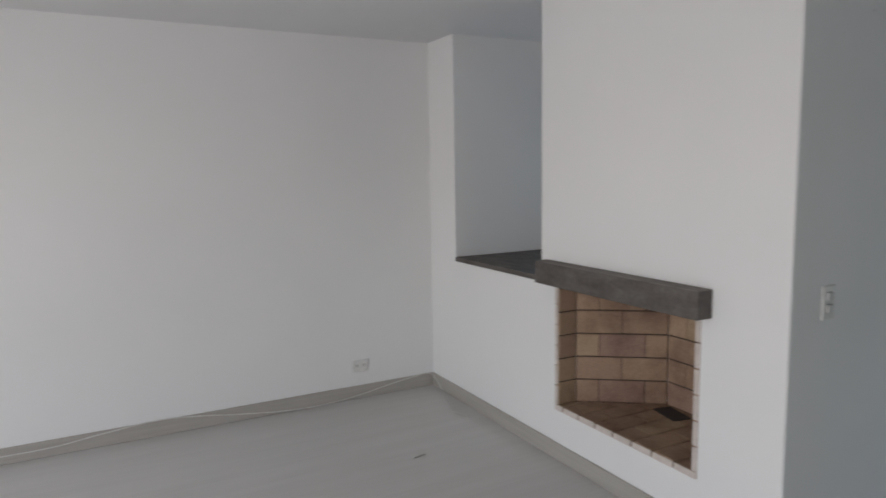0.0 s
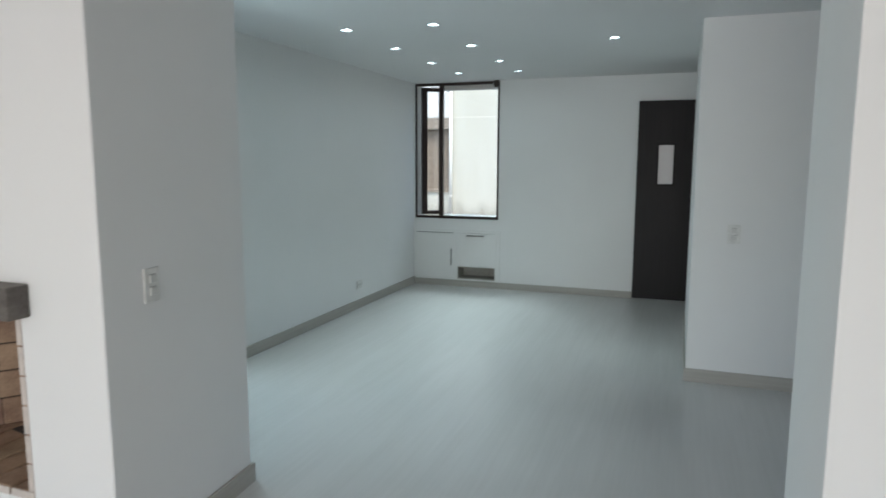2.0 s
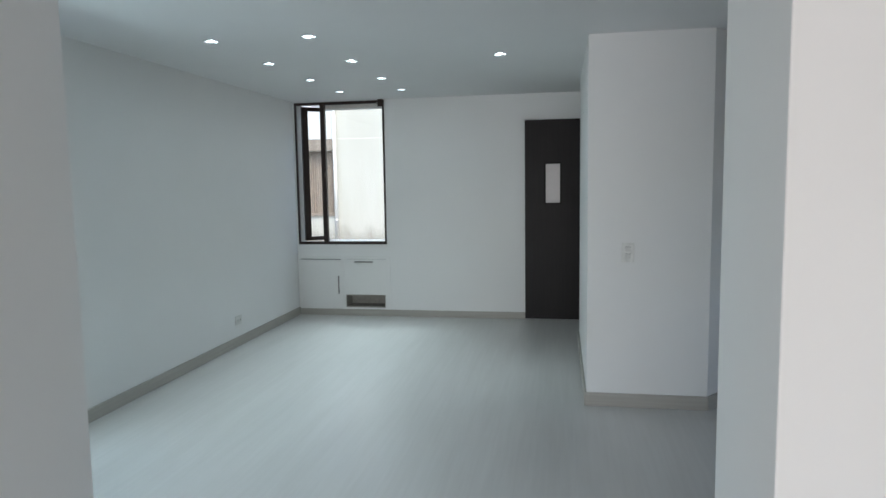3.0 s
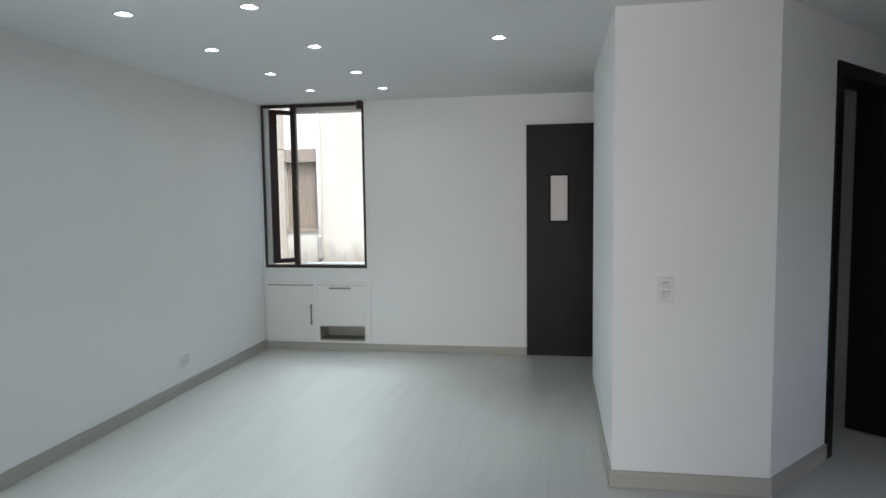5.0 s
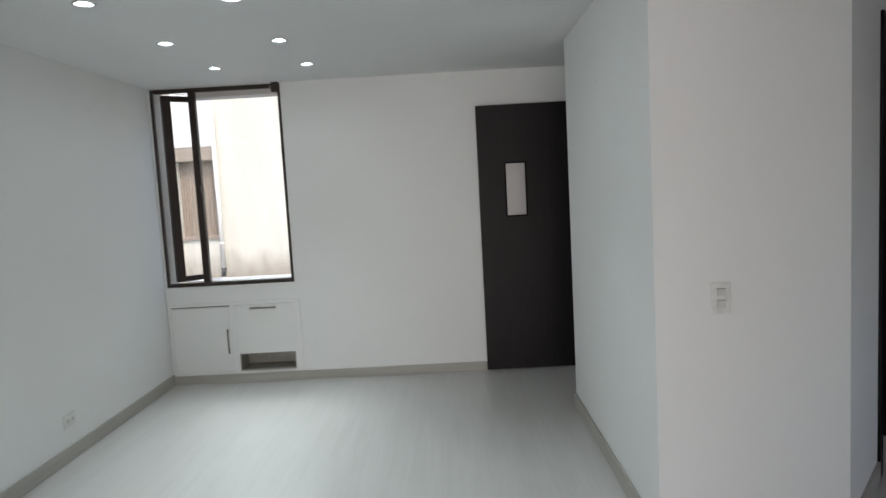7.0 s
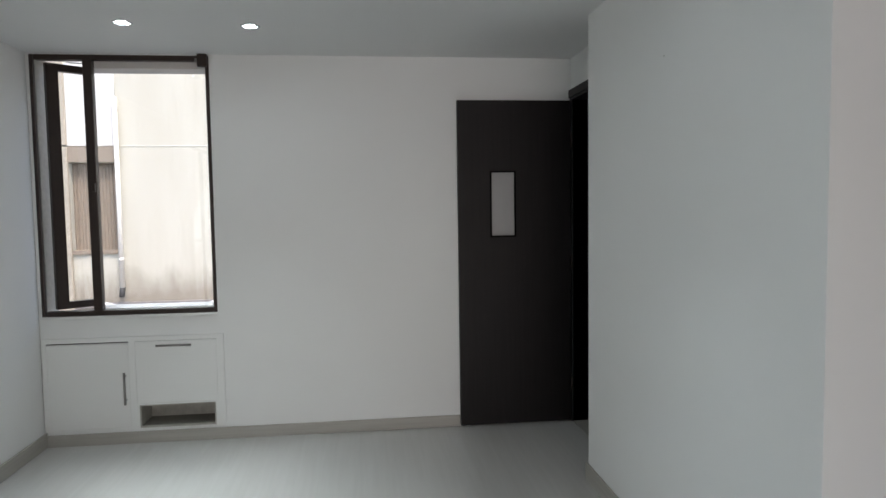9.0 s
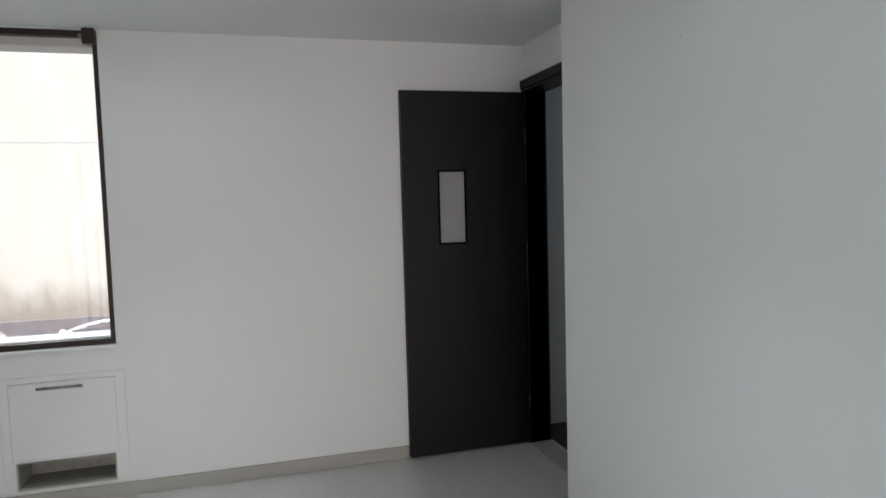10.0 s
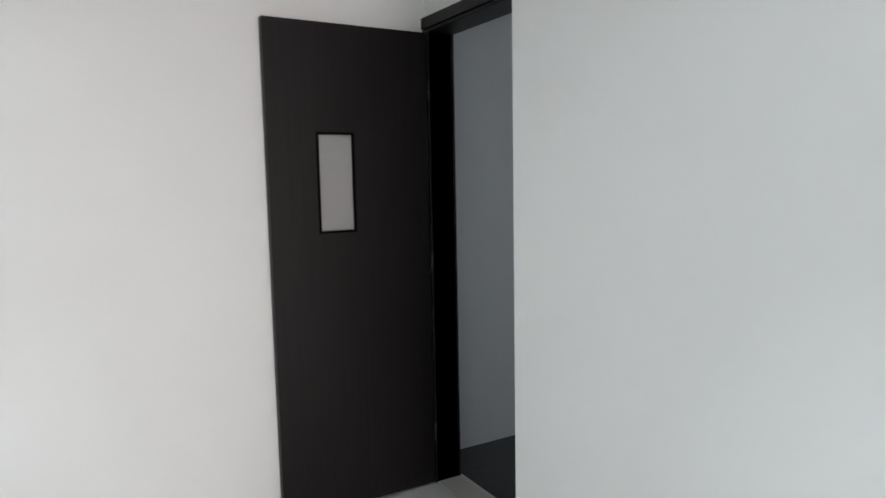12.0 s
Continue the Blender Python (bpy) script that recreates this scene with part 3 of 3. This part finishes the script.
cab_part("face_frame", slab_with_holes(1.742, 2.792, 0.089, 0.656, WALL_E - 0.011, WALL_E - 0.0005, [DOORH, FLAPH, HOLE], lambda u, w, t: (t, u, w)), M_CAB)
def leaf(h, gap_top):
    return block(WALL_E - 0.0105, WALL_E - 0.001, h[0] + 0.0008, h[1] - 0.0008, h[2] + 0.0008, h[3] - gap_top, 0.0012, None, 1)
cab_door = cab_part("door", leaf(DOORH, 0.010), M_CAB, "plain white cabinet door")
cab_flap = cab_part("drawer_front", leaf(FLAPH, 0.003), M_CAB, "plain white drawer front")
# near-black strips behind the top gaps paint the shade of a recess
for h, deep in ((DOORH, 0.007), (FLAPH, 0.002)):
    cab_part("gap_shade_strip", block(WALL_E - 0.0035, WALL_E - 0.0008, h[0] + 0.001, h[1] - 0.001, h[3] - deep, h[3] - 0.0004), M_SLOT, "dark strip painting the shade in the gap above the front")
def bar_handle(c, half, axis, parent):
    bm = bmesh.new()
    turn = Matrix.Rotation(radians(90), 4, "X") if axis == "y" else Matrix.Identity(4)
    off = Vector((0, 1, 0)) if axis == "y" else Vector((0, 0, 1))
    c = Vector(c)
    cylinder(bm, 0.007, half * 2, Matrix.Translation(c) @ turn, 12)
    for sgn in (-1, 1):
        cylinder(bm, 0.0045, 0.028, Matrix.Translation(c + off * sgn * half * 0.75 + Vector((0.014, 0, 0))) @ Matrix.Rotation(radians(90), 4, "Y"), 10)
    ob = part("handle", bm, M_STEEL, parent, "brushed steel bar handle", True)
    return ob
bar_handle((WALL_E - 0.038, 2.030, 0.600), 0.102, "y", cab_flap)
bar_handle((WALL_E - 0.038, 2.322, 0.345), 0.098, "z", cab_door)
hy0, hy1, hz0, hz1 = HOLE
bm = bmesh.new()
for d in ((WALL_E + 0.185, WALL_E + 0.197, hy0 + 0.001, hy1 - 0.001, hz0, hz1), (WALL_E - 0.008, WALL_E + 0.185, hy0 + 0.0005, hy0 + 0.008, hz0, hz1),
          (WALL_E - 0.008, WALL_E + 0.185, hy1 - 0.008, hy1 - 0.0005, hz0, hz1), (WALL_E - 0.008, WALL_E + 0.185, hy0 + 0.008, hy1 - 0.008, hz0 + 0.0005, hz0 + 0.008),
          (WALL_E - 0.008, WALL_E + 0.185, hy0 + 0.008, hy1 - 0.008, hz1 - 0.008, hz1 - 0.0005)):
    box(bm, *d)
cab_part("slot_floor", block(WALL_E - 0.006, WALL_E + 0.184, hy0 + 0.009, hy1 - 0.009, hz0 + 0.0085, hz0 + 0.0125), M_BOARD, "dull brown bottom board of the slot")
cab_part("slot_lining", bm, M_LINING, "dull grey-beige lining of the open slot")

# ---- open door and its casing ----
door = thing("door_1", "dark-stained flush door standing open against the wall", "door", (7.81, -0.44, 0.012), kind="structure")
door_inv = Matrix.Translation((-7.81, 0.44, -0.012))
PANE = (-0.080, 0.073, 1.221, 1.625)
DX0, DX1 = 7.797, 7.833
ob = part("door_leaf", slab_with_holes(-0.442, 0.281, 0.012, 2.07, DX0, DX1, [PANE], lambda u, w, t: (t, u, w)), M_WENGE, door)
ob.matrix_basis = door_inv
glass = part("frosted_pane", block(DX0 + 0.012, DX0 + 0.020, PANE[0], PANE[1], PANE[2], PANE[3]), M_FROST, door, "frosted white glass vision panel")
glass.matrix_basis = door_inv
bm = slab_with_holes(PANE[0] - 0.006, PANE[1] + 0.006, PANE[2] - 0.006, PANE[3] + 0.006, DX0 - 0.005, DX0 - 0.0002, [(PANE[0] + 0.004, PANE[1] - 0.004, PANE[2] + 0.004, PANE[3] - 0.004)], lambda u, w, t: (t, u, w))
part("bead", bm, M_BEAD, door, "thin dark glazing bead").matrix_basis = door_inv
for zz in (0.25, 1.05, 1.82):
    bm = bmesh.new()
    cylinder(bm, 0.006, 0.09, Matrix.Translation((7.79, -0.447, zz)), 12)
    part("hinge", bm, M_BRONZE, door, "dark butt hinge", True).matrix_basis = door_inv
frame_1 = thing("door_frame", "dark-stained wooden casing around the doorway", "door frame", (7.43, -0.53, 0), kind="structure")
fr_inv = Matrix.Translation((-7.43, 0.53, 0))
for nm, d in (("jamb", (7.800, 7.8395, -0.588, -0.452, 0, 2.09)), ("jamb", (7.02, 7.06, -0.588, -0.452, 0, 2.09)), ("header", (7.02, 7.8395, -0.5885, -0.4515, 2.075, 2.09)),
              ("trim", (6.965, 7.8395, -0.4595, -0.443, 2.091, 2.140)), ("trim", (6.965, 7.019, -0.4595, -0.444, 0, 2.0905))):
    part(nm, block(*d, 0.002), M_WENGE_X, frame_1).matrix_basis = fr_inv

# ---- switches and sockets ----
def plate_base(name, label, category, w, h, group):
    t = thing(name, label, category, group=group)
    part("plate", block(-w / 2, w / 2, -0.009, 0, -h / 2, h / 2, 0.003), M_PLASTIC, t)
    return t
def switch():
    t = plate_base("light_switch", "white double light switch with two rockers", "light switch", 0.076, 0.122, "light switches")
    for s in (-1, 1):
        r = part("rocker", block(-0.016, 0.016, -0.016, -0.009, s * 0.022 - 0.014, s * 0.022 + 0.014, 0.002), M_IVORY, t)
        part("groove", block(-0.017, 0.017, -0.0098, -0.0085, s * 0.022 + 0.0142, s * 0.022 + 0.0160), M_CUP, t)
    return t
def socket(w, h, flip):
    t = plate_base("wall_socket", "white double power socket low on the wall", "socket", w, h, "wall sockets")
    for s in (-1, 1):
        cx, cz = (s * w * 0.22, 0) if flip else (0, s * h * 0.22)
        part("insert", block(cx - 0.017, cx + 0.017, -0.012, -0.009, cz - 0.014, cz + 0.014, 0.002), M_IVORY, t)
        for q in (-1, 1):
            part("slot", block(cx + q * 0.006 - 0.0012, cx + q * 0.006 + 0.0012, -0.0128, -0.0115, cz - 0.003, cz + 0.006), M_SLOT, t)
    return t
sw = switch()
sw.matrix_basis = pose(2.402, pier_y(2.402) - 0.0003, 1.016, 0, 0, math.degrees(math.atan2(PIER_Y2 - PIER_Y, 2.985 - FIRE_X)))
copy_thing(sw, pose(BLOCK_X - 0.0003, -0.497, 0.995, 0, 0, -90))
so = socket(0.112, 0.082, True)
so.matrix_basis = pose(1.628, LIV_N - 0.0003, 0.222)
so2 = socket(0.112, 0.082, True)
so2.matrix_basis = pose(6.40, WALL_N - 0.0003, 0.236)

# small nail holes left in the paint
for x, y, z in ((6.06, BLOCK_Y1 + 0.0004, 1.955), (5.03, WALL_N - 0.0004, 2.083), (6.968, WALL_N - 0.0004, 2.079), (2.617, pier_y(2.617) - 0.0004, 2.038)):
    bm = bmesh.new()
    cylinder(bm, 0.0042, 0.004, Matrix.Translation((x, y, z)) @ Matrix.Rotation(radians(90), 4, "X"), 12)
    tagged(part("wall_plug", bm, M_IVORY, None, "", True), "small grey filled screw hole in the wall", "wall plug", "wall plugs")

# ---- recessed downlights ----
def downlight():
    t = thing("ceiling_light", "recessed round downlight with thin grey trim, switched on", "ceiling light", group="ceiling downlights")
    bm = bmesh.new()
    n = 40
    prof = [(0.0385, 0.0), (0.040, -0.003), (0.045, -0.0032), (0.050, -0.0004)]
    rings = [[bm.verts.new((r * math.cos(2 * math.pi * i / n), r * math.sin(2 * math.pi * i / n), z)) for i in range(n)] for r, z in prof]
    for a, c in zip(rings, rings[1:]):
        for i in range(n):
            bm.faces.new((a[i], a[(i + 1) % n], c[(i + 1) % n], c[i]))
    part("trim_ring", bm, M_TRIM, t, "", True)
    bm = bmesh.new()
    prof = [(0.0385, 0.0), (0.037, 0.02), (0.033, 0.045), (0.0005, 0.05)]
    rings = [[bm.verts.new((r * math.cos(2 * math.pi * i / n), r * math.sin(2 * math.pi * i / n), z)) for i in range(n)] for r, z in prof]
    for a, c in zip(rings, rings[1:]):
        for i in range(n):
            bm.faces.new((a[i], a[(i + 1) % n], c[(i + 1) % n], c[i]))
    part("reflector", bm, M_CUP, t, "grey reflector cup", True)
    bm = bmesh.new()
    bmesh.ops.create_uvsphere(bm, u_segments=20, v_segments=10, radius=0.027, matrix=Matrix.Translation((0, 0, 0.0095)) @ Matrix.Diagonal((1, 1, 0.22, 1)))
    part("bulb", bm, M_GLOW, t, "glowing cool white bulb", True)
    return t
first = None
for x, y in LAMPS:
    if first is None:
        first = downlight()
        first.matrix_basis = pose(x, y, CEIL)
    else:
        copy_thing(first, pose(x, y, CEIL))
    data = bpy.data.lights.new("downlight_lamp", "AREA")
    data.shape, data.size, data.energy, data.color, data.spread = "DISK", 0.034, SPOT_WATTS, SPOT_COLOUR, radians(58)
    new("downlight_lamp", data).matrix_world = pose(x, y, CEIL + 0.002)

# ---- loose cable and scraps in the living room ----
def cable(name, pts, r, label):
    cu = bpy.data.curves.new(name, "CURVE")
    cu.dimensions, cu.bevel_depth, cu.bevel_resolution, cu.resolution_u = "3D", r, 3, 10
    sp = cu.splines.new("BEZIER")
    sp.bezier_points.add(len(pts) - 1)
    for p, co in zip(sp.bezier_points, pts):
        p.co, p.handle_left_type, p.handle_right_type = co, "AUTO", "AUTO"
    cu.materials.append(M_CABLE)
    return tagged(new(name, cu), label, "cable")
cy = LIV_N - 0.020
cable("cable", [(-2.6, cy - 0.03, 0.006), (-1.5, cy, 0.05), (-0.8, cy, 0.055), (-0.37, cy, 0.047), (-0.14, cy, 0.050), (0.106, cy, 0.076), (0.40, cy + 0.004, 0.094), (0.60, cy, 0.078), (0.83, cy, 0.045),
                (1.17, cy - 0.012, 0.013), (1.40, cy - 0.01, 0.012), (1.615, cy, 0.028), (1.83, cy, 0.062), (2.02, cy, 0.086), (2.135, cy - 0.006, 0.090), (2.150, cy - 0.05, 0.070), (2.145, 4.02, 0.012), (2.10, 3.86, 0.006), (2.06, 3.73, 0.006)],
      0.0036, "thin white cable sagging along the baseboard")
def scrap(x, y, turn, length, width, label):
    bm = bmesh.new()
    n = 8
    rows = [[bm.verts.new((length * (i / n - 0.5), width * s, 0.002 + 0.006 * math.sin(3.1 * i / n) * (0.5 + s))) for s in (-0.5, 0.5)] for i in range(n + 1)]
    fs = [bm.faces.new((rows[i][0], rows[i + 1][0], rows[i + 1][1], rows[i][1])) for i in range(n)]
    bmesh.ops.solidify(bm, geom=fs, thickness=0.001)
    tagged(part("paper_scrap", bm, M_PAPER, None, "", True, pose(x, y, 0.001, 0, 0, turn)), label, "paper scrap", "scraps on the floor")
scrap(2.043, 3.595, -82, 0.15, 0.014, "curled pale strip lying on the floor")
scrap(1.565, 3.182, 8, 0.09, 0.007, "thin pale strip lying on the floor")

# ---- windows that the daylight enters by, out of sight ----
def plain_window(name, place, u0, u1, w0, w1, bars, label):
    t = thing(name, label, "window", kind="structure")
    for a in ((u0, u0 + 0.03, w0, w1), (u1 - 0.03, u1, w0, w1), (u0 + 0.03, u1 - 0.03, w0, w0 + 0.03), (u0 + 0.03, u1 - 0.03, w1 - 0.03, w1), *[(c - 0.015, c + 0.015, w0 + 0.03, w1 - 0.03) for c in bars]):
        bm = bmesh.new()
        box(bm, a[0], a[1], -0.015, 0.015, a[2], a[3])
        bmesh.ops.transform(bm, matrix=place, verts=bm.verts[:])
        part("window_frame", bm, M_BRONZE, t)
plain_window("window_2", Matrix.Translation((WEST_X - 0.04, 0, 0)) @ Matrix.Rotation(radians(90), 4, "Z"), -1.7, 2.7, 0.45, 2.15, (-0.23, 1.23), "wide dark-framed window of the living room")
plain_window("window_3", Matrix.Translation((0, WALL_N + 0.03, 0)), 3.08, 4.24, 0.18, 2.15, (3.66,), "dark-framed patio window beside the pier")
plain_window("window_5", Matrix.Translation((2.95, 0, 0)) @ Matrix.Rotation(radians(90), 4, "Z"), NICHE_Y0 + 0.05, NICHE_Y1 - 0.01, 1.0, 2.25, (), "patio window at the back of the niche")
# unseen hall window, added only to hold the fill lamp
plain_window("window_6", Matrix.Translation((0, SOUTH_Y - 0.04, 0)), 3.35, 4.45, 0.8, 2.0, (3.9,), "unseen window added to the hall for its fill lamp")
plain_window("window_4", Matrix.Translation((0, -3.215, 0)), 6.95, 7.85, 0.85, 1.95, (), "small window of the next room")

# ---- courtyard outside the window ----
bm = bmesh.new()
bmesh.ops.create_grid(bm, x_segments=1, y_segments=1, size=600, matrix=Matrix.Translation((0, 0, GROUND)))
structure("ground", bm, M_ASPHALT, "grey concrete courtyard paving", "ground")
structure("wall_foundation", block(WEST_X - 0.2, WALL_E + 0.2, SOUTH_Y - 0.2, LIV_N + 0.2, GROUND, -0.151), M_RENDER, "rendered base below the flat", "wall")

YX = 13.5
house = thing("apartment_building", "weathered cream building across the courtyard", "building", (YX, 3, GROUND))
h_inv = Matrix.Translation((-YX, -3, -GROUND))
WN = (4.305, 4.95, 0.84, 2.10)
def house_part(name, bm, mat, label="", parent=None):
    ob = part(name, bm, mat, parent or house, label)
    ob.matrix_basis = h_inv if parent is None else Matrix.Identity(4)
    return ob
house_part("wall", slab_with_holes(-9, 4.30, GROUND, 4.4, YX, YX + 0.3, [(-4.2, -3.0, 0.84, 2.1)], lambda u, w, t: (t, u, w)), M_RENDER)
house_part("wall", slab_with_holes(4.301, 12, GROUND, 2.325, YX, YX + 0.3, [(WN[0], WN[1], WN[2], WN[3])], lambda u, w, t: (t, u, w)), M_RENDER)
house_part("upper_wall", block(YX - 0.02, YX + 0.3, 4.302, 12, 2.335, 4.4), M_RENDER_W, "pale upper storey wall")
house_part("string_course", block(YX - 0.006, YX - 0.0002, -9, 4.25, 2.329, 2.336), M_PIPE, "faint raised joint line")
house_part("joint", block(YX + 0.003, YX + 0.3, 4.302, 12, 2.3255, 2.3345), M_RENDER, "recessed joint between the storeys")
house_part("beam", block(YX - 0.03, YX + 0.05, WN[0] - 0.02, WN[1] + 0.6, 2.11, 2.325), plain("brown_beam", (0.24, 0.20, 0.155), 0.8), "brown beam above the window")
hw = house_part("window", block(YX + 0.10, YX + 0.14, WN[0], WN[1], WN[2], WN[3]), M_CURTAIN, "window with drawn brown curtain")
for i in range(14):
    cyl = bmesh.new()
    yy = WN[0] + 0.024 + i * 0.046
    cylinder(cyl, 0.014, WN[3] - WN[2] - 0.04, Matrix.Translation((YX + 0.10, yy, (WN[2] + WN[3]) / 2)), 10)
    house_part("fold", cyl, M_CURTAIN, "", hw)
house_part("sill", block(YX - 0.03, YX + 0.1, WN[0] + 0.005, WN[1], WN[2] - 0.02, WN[2] + 0.035), M_CURTAIN, "brown window ledge", hw)
house_part("pilaster", block(YX - 0.05, YX - 0.001, 4.95, 5.45, GROUND, 2.32, 0.01), plain("beige_render", (0.36, 0.32, 0.255), 0.85), "beige pilaster")
house_part("pilaster", block(YX - 0.05, YX - 0.021, 4.95, 5.45, 2.34, 4.4, 0.01), plain("beige_render_upper", (0.36, 0.32, 0.255), 0.85), "beige pilaster")
house_part("roof", block(YX - 0.25, YX + 6, -9, 12, 4.4, 4.6), M_RENDER_W, "flat roof edge")
house_part("kerb", block(YX - 0.07, YX - 0.001, -9, 4.94, GROUND, 0.13, 0.012), plain("grey_concrete_base", (0.17, 0.155, 0.15), 0.9, 0.0, 9, 0.2), "raised grey concrete base")

pipe = thing("drain_pipe", "cream plastic drainpipe on the courtyard wall", "pipe", (YX - 0.07, 4.285, 0.25))
bm = bmesh.new()
cylinder(bm, 0.032, 2.70, Matrix.Translation((0, 0, 1.40)), 16)
part("tube", bm, M_PIPE, pipe, "", True)
for zz in (0.5, 1.5, 2.6):
    bm = bmesh.new()
    cylinder(bm, 0.036, 0.03, Matrix.Translation((0, 0, zz)), 16)
    box(bm, 0.03, 0.07, -0.02, 0.02, zz - 0.012, zz + 0.012)
    part("clamp", bm, M_PIPE, pipe)
bm = bmesh.new()
cylinder(bm, 0.036, 0.14, Matrix.Translation((-0.02, 0, 0.03)) @ Matrix.Rotation(radians(25), 4, "Y"), 16)
part("outlet", bm, M_SLOT, pipe, "dark stained outlet bend", True)


def car(name, mat, label, x, y, turn):
    """A small hatchback, nose along +x, 3.9 m long."""
    t = thing(name, label, "car", (x, y, GROUND), "parked cars")
    t.rotation_euler = (0, 0, radians(turn))
    bm = bmesh.new()
    prof = [(-1.90, 0.32), (-1.93, 0.62), (-1.82, 0.92), (0.75, 0.96), (1.60, 0.82), (1.90, 0.62), (1.92, 0.34), (1.5, 0.24), (-1.5, 0.24)]
    sides = [[bm.verts.new((px, s * (0.80 if pz < 0.9 else 0.74), pz)) for px, pz in prof] for s in (-1, 1)]
    bm.faces.new(sides[0]), bm.faces.new(sides[1])
    for i in range(len(prof)):
        j = (i + 1) % len(prof)
        bm.faces.new((sides[0][i], sides[0][j], sides[1][j], sides[1][i]))
    rounded(bm, 0.05, 3)
    part("body", bm, mat, t, "", True)
    bm = bmesh.new()
    lo = [bm.verts.new(p) for p in ((-1.74, -0.70, 0.93), (0.85, -0.70, 0.95), (0.85, 0.70, 0.95), (-1.74, 0.70, 0.93))]
    hi = [bm.verts.new(p) for p in ((-1.42, -0.55, 1.36), (0.12, -0.55, 1.365), (0.12, 0.55, 1.365), (-1.42, 0.55, 1.36))]
    bm.faces.new(lo), bm.faces.new(hi)
    for i in range(4):
        j = (i + 1) % 4
        bm.faces.new((lo[i], lo[j], hi[j], hi[i]))
    rounded(bm, 0.04, 3)
    part("windows", bm, M_CARGLASS, t, "tinted windows", True)
    bm = bmesh.new()
    n = 12
    grid = [[bm.verts.new((-1.46 + 1.62 * i / n, -0.57 + 1.14 * j / n, 1.365 + 0.035 * (1 - (2 * j / n - 1) ** 2) * (1 - 0.6 * (2 * i / n - 1) ** 2))) for j in range(n + 1)] for i in range(n + 1)]
    fs = [bm.faces.new((grid[i][j], grid[i + 1][j], grid[i + 1][j + 1], grid[i][j + 1])) for i in range(n) for j in range(n)]
    bmesh.ops.solidify(bm, geom=fs, thickness=0.03)
    part("roof", bm, M_CARROOF, t, "dull grey roof", True)
    for s in (-1, 1):
        for px0, px1 in ((-1.42, -1.74), (0.12, 0.85)):
            bm = bmesh.new()
            a, c = Vector((px0, s * 0.555, 1.37)), Vector((px1, s * 0.705, 0.95))
            cylinder(bm, 0.03, (c - a).length, Matrix.Translation((a + c) / 2) @ (c - a).to_track_quat("Z", "Y").to_matrix().to_4x4(), 10)
            part("pillar", bm, mat, t, "", True)
        for wx in (-1.22, 1.22):
            w = bmesh.new()
            cylinder(w, 0.30, 0.19, Matrix.Translation((wx, s * 0.72, 0.30)) @ Matrix.Rotation(radians(90), 4, "X"), 28)
            rounded(w, 0.02)
            wheel = part("wheel", w, M_TYRE, t, "black rubber tyre", True)
            r = bmesh.new()
            cylinder(r, 0.19, 0.02, Matrix.Translation((wx, s * 0.815, 0.30)) @ Matrix.Rotation(radians(90), 4, "X"), 24)
            part("rim", r, M_STEEL, wheel)
    for ex in (-1.46, 0.14):
        bm = bmesh.new()
        pts = [Vector((ex, -0.60 + 0.12 * k, 1.455 - 0.13 * abs(k / 5 - 1) ** 2.4)) for k in range(11)]
        for a, c in zip(pts, pts[1:]):
            cylinder(bm, 0.018, (c - a).length * 1.05, Matrix.Translation((a + c) / 2) @ (c - a).to_track_quat("Z", "Y").to_matrix().to_4x4(), 8)
        part("roof_edge", bm, M_WHITECAR, t, "pale arched roof edge", True)
    part("wiper", block(-1.76, -1.74, -0.3, 0.2, 1.0, 1.02), M_SLOT, t)
    return t
car("car", M_SILVER, "silver hatchback parked facing the courtyard wall", 10.9, 3.92, 3)
car("car", M_WHITECAR, "white hatchback parked facing the courtyard wall", 10.72, 2.24, -2)
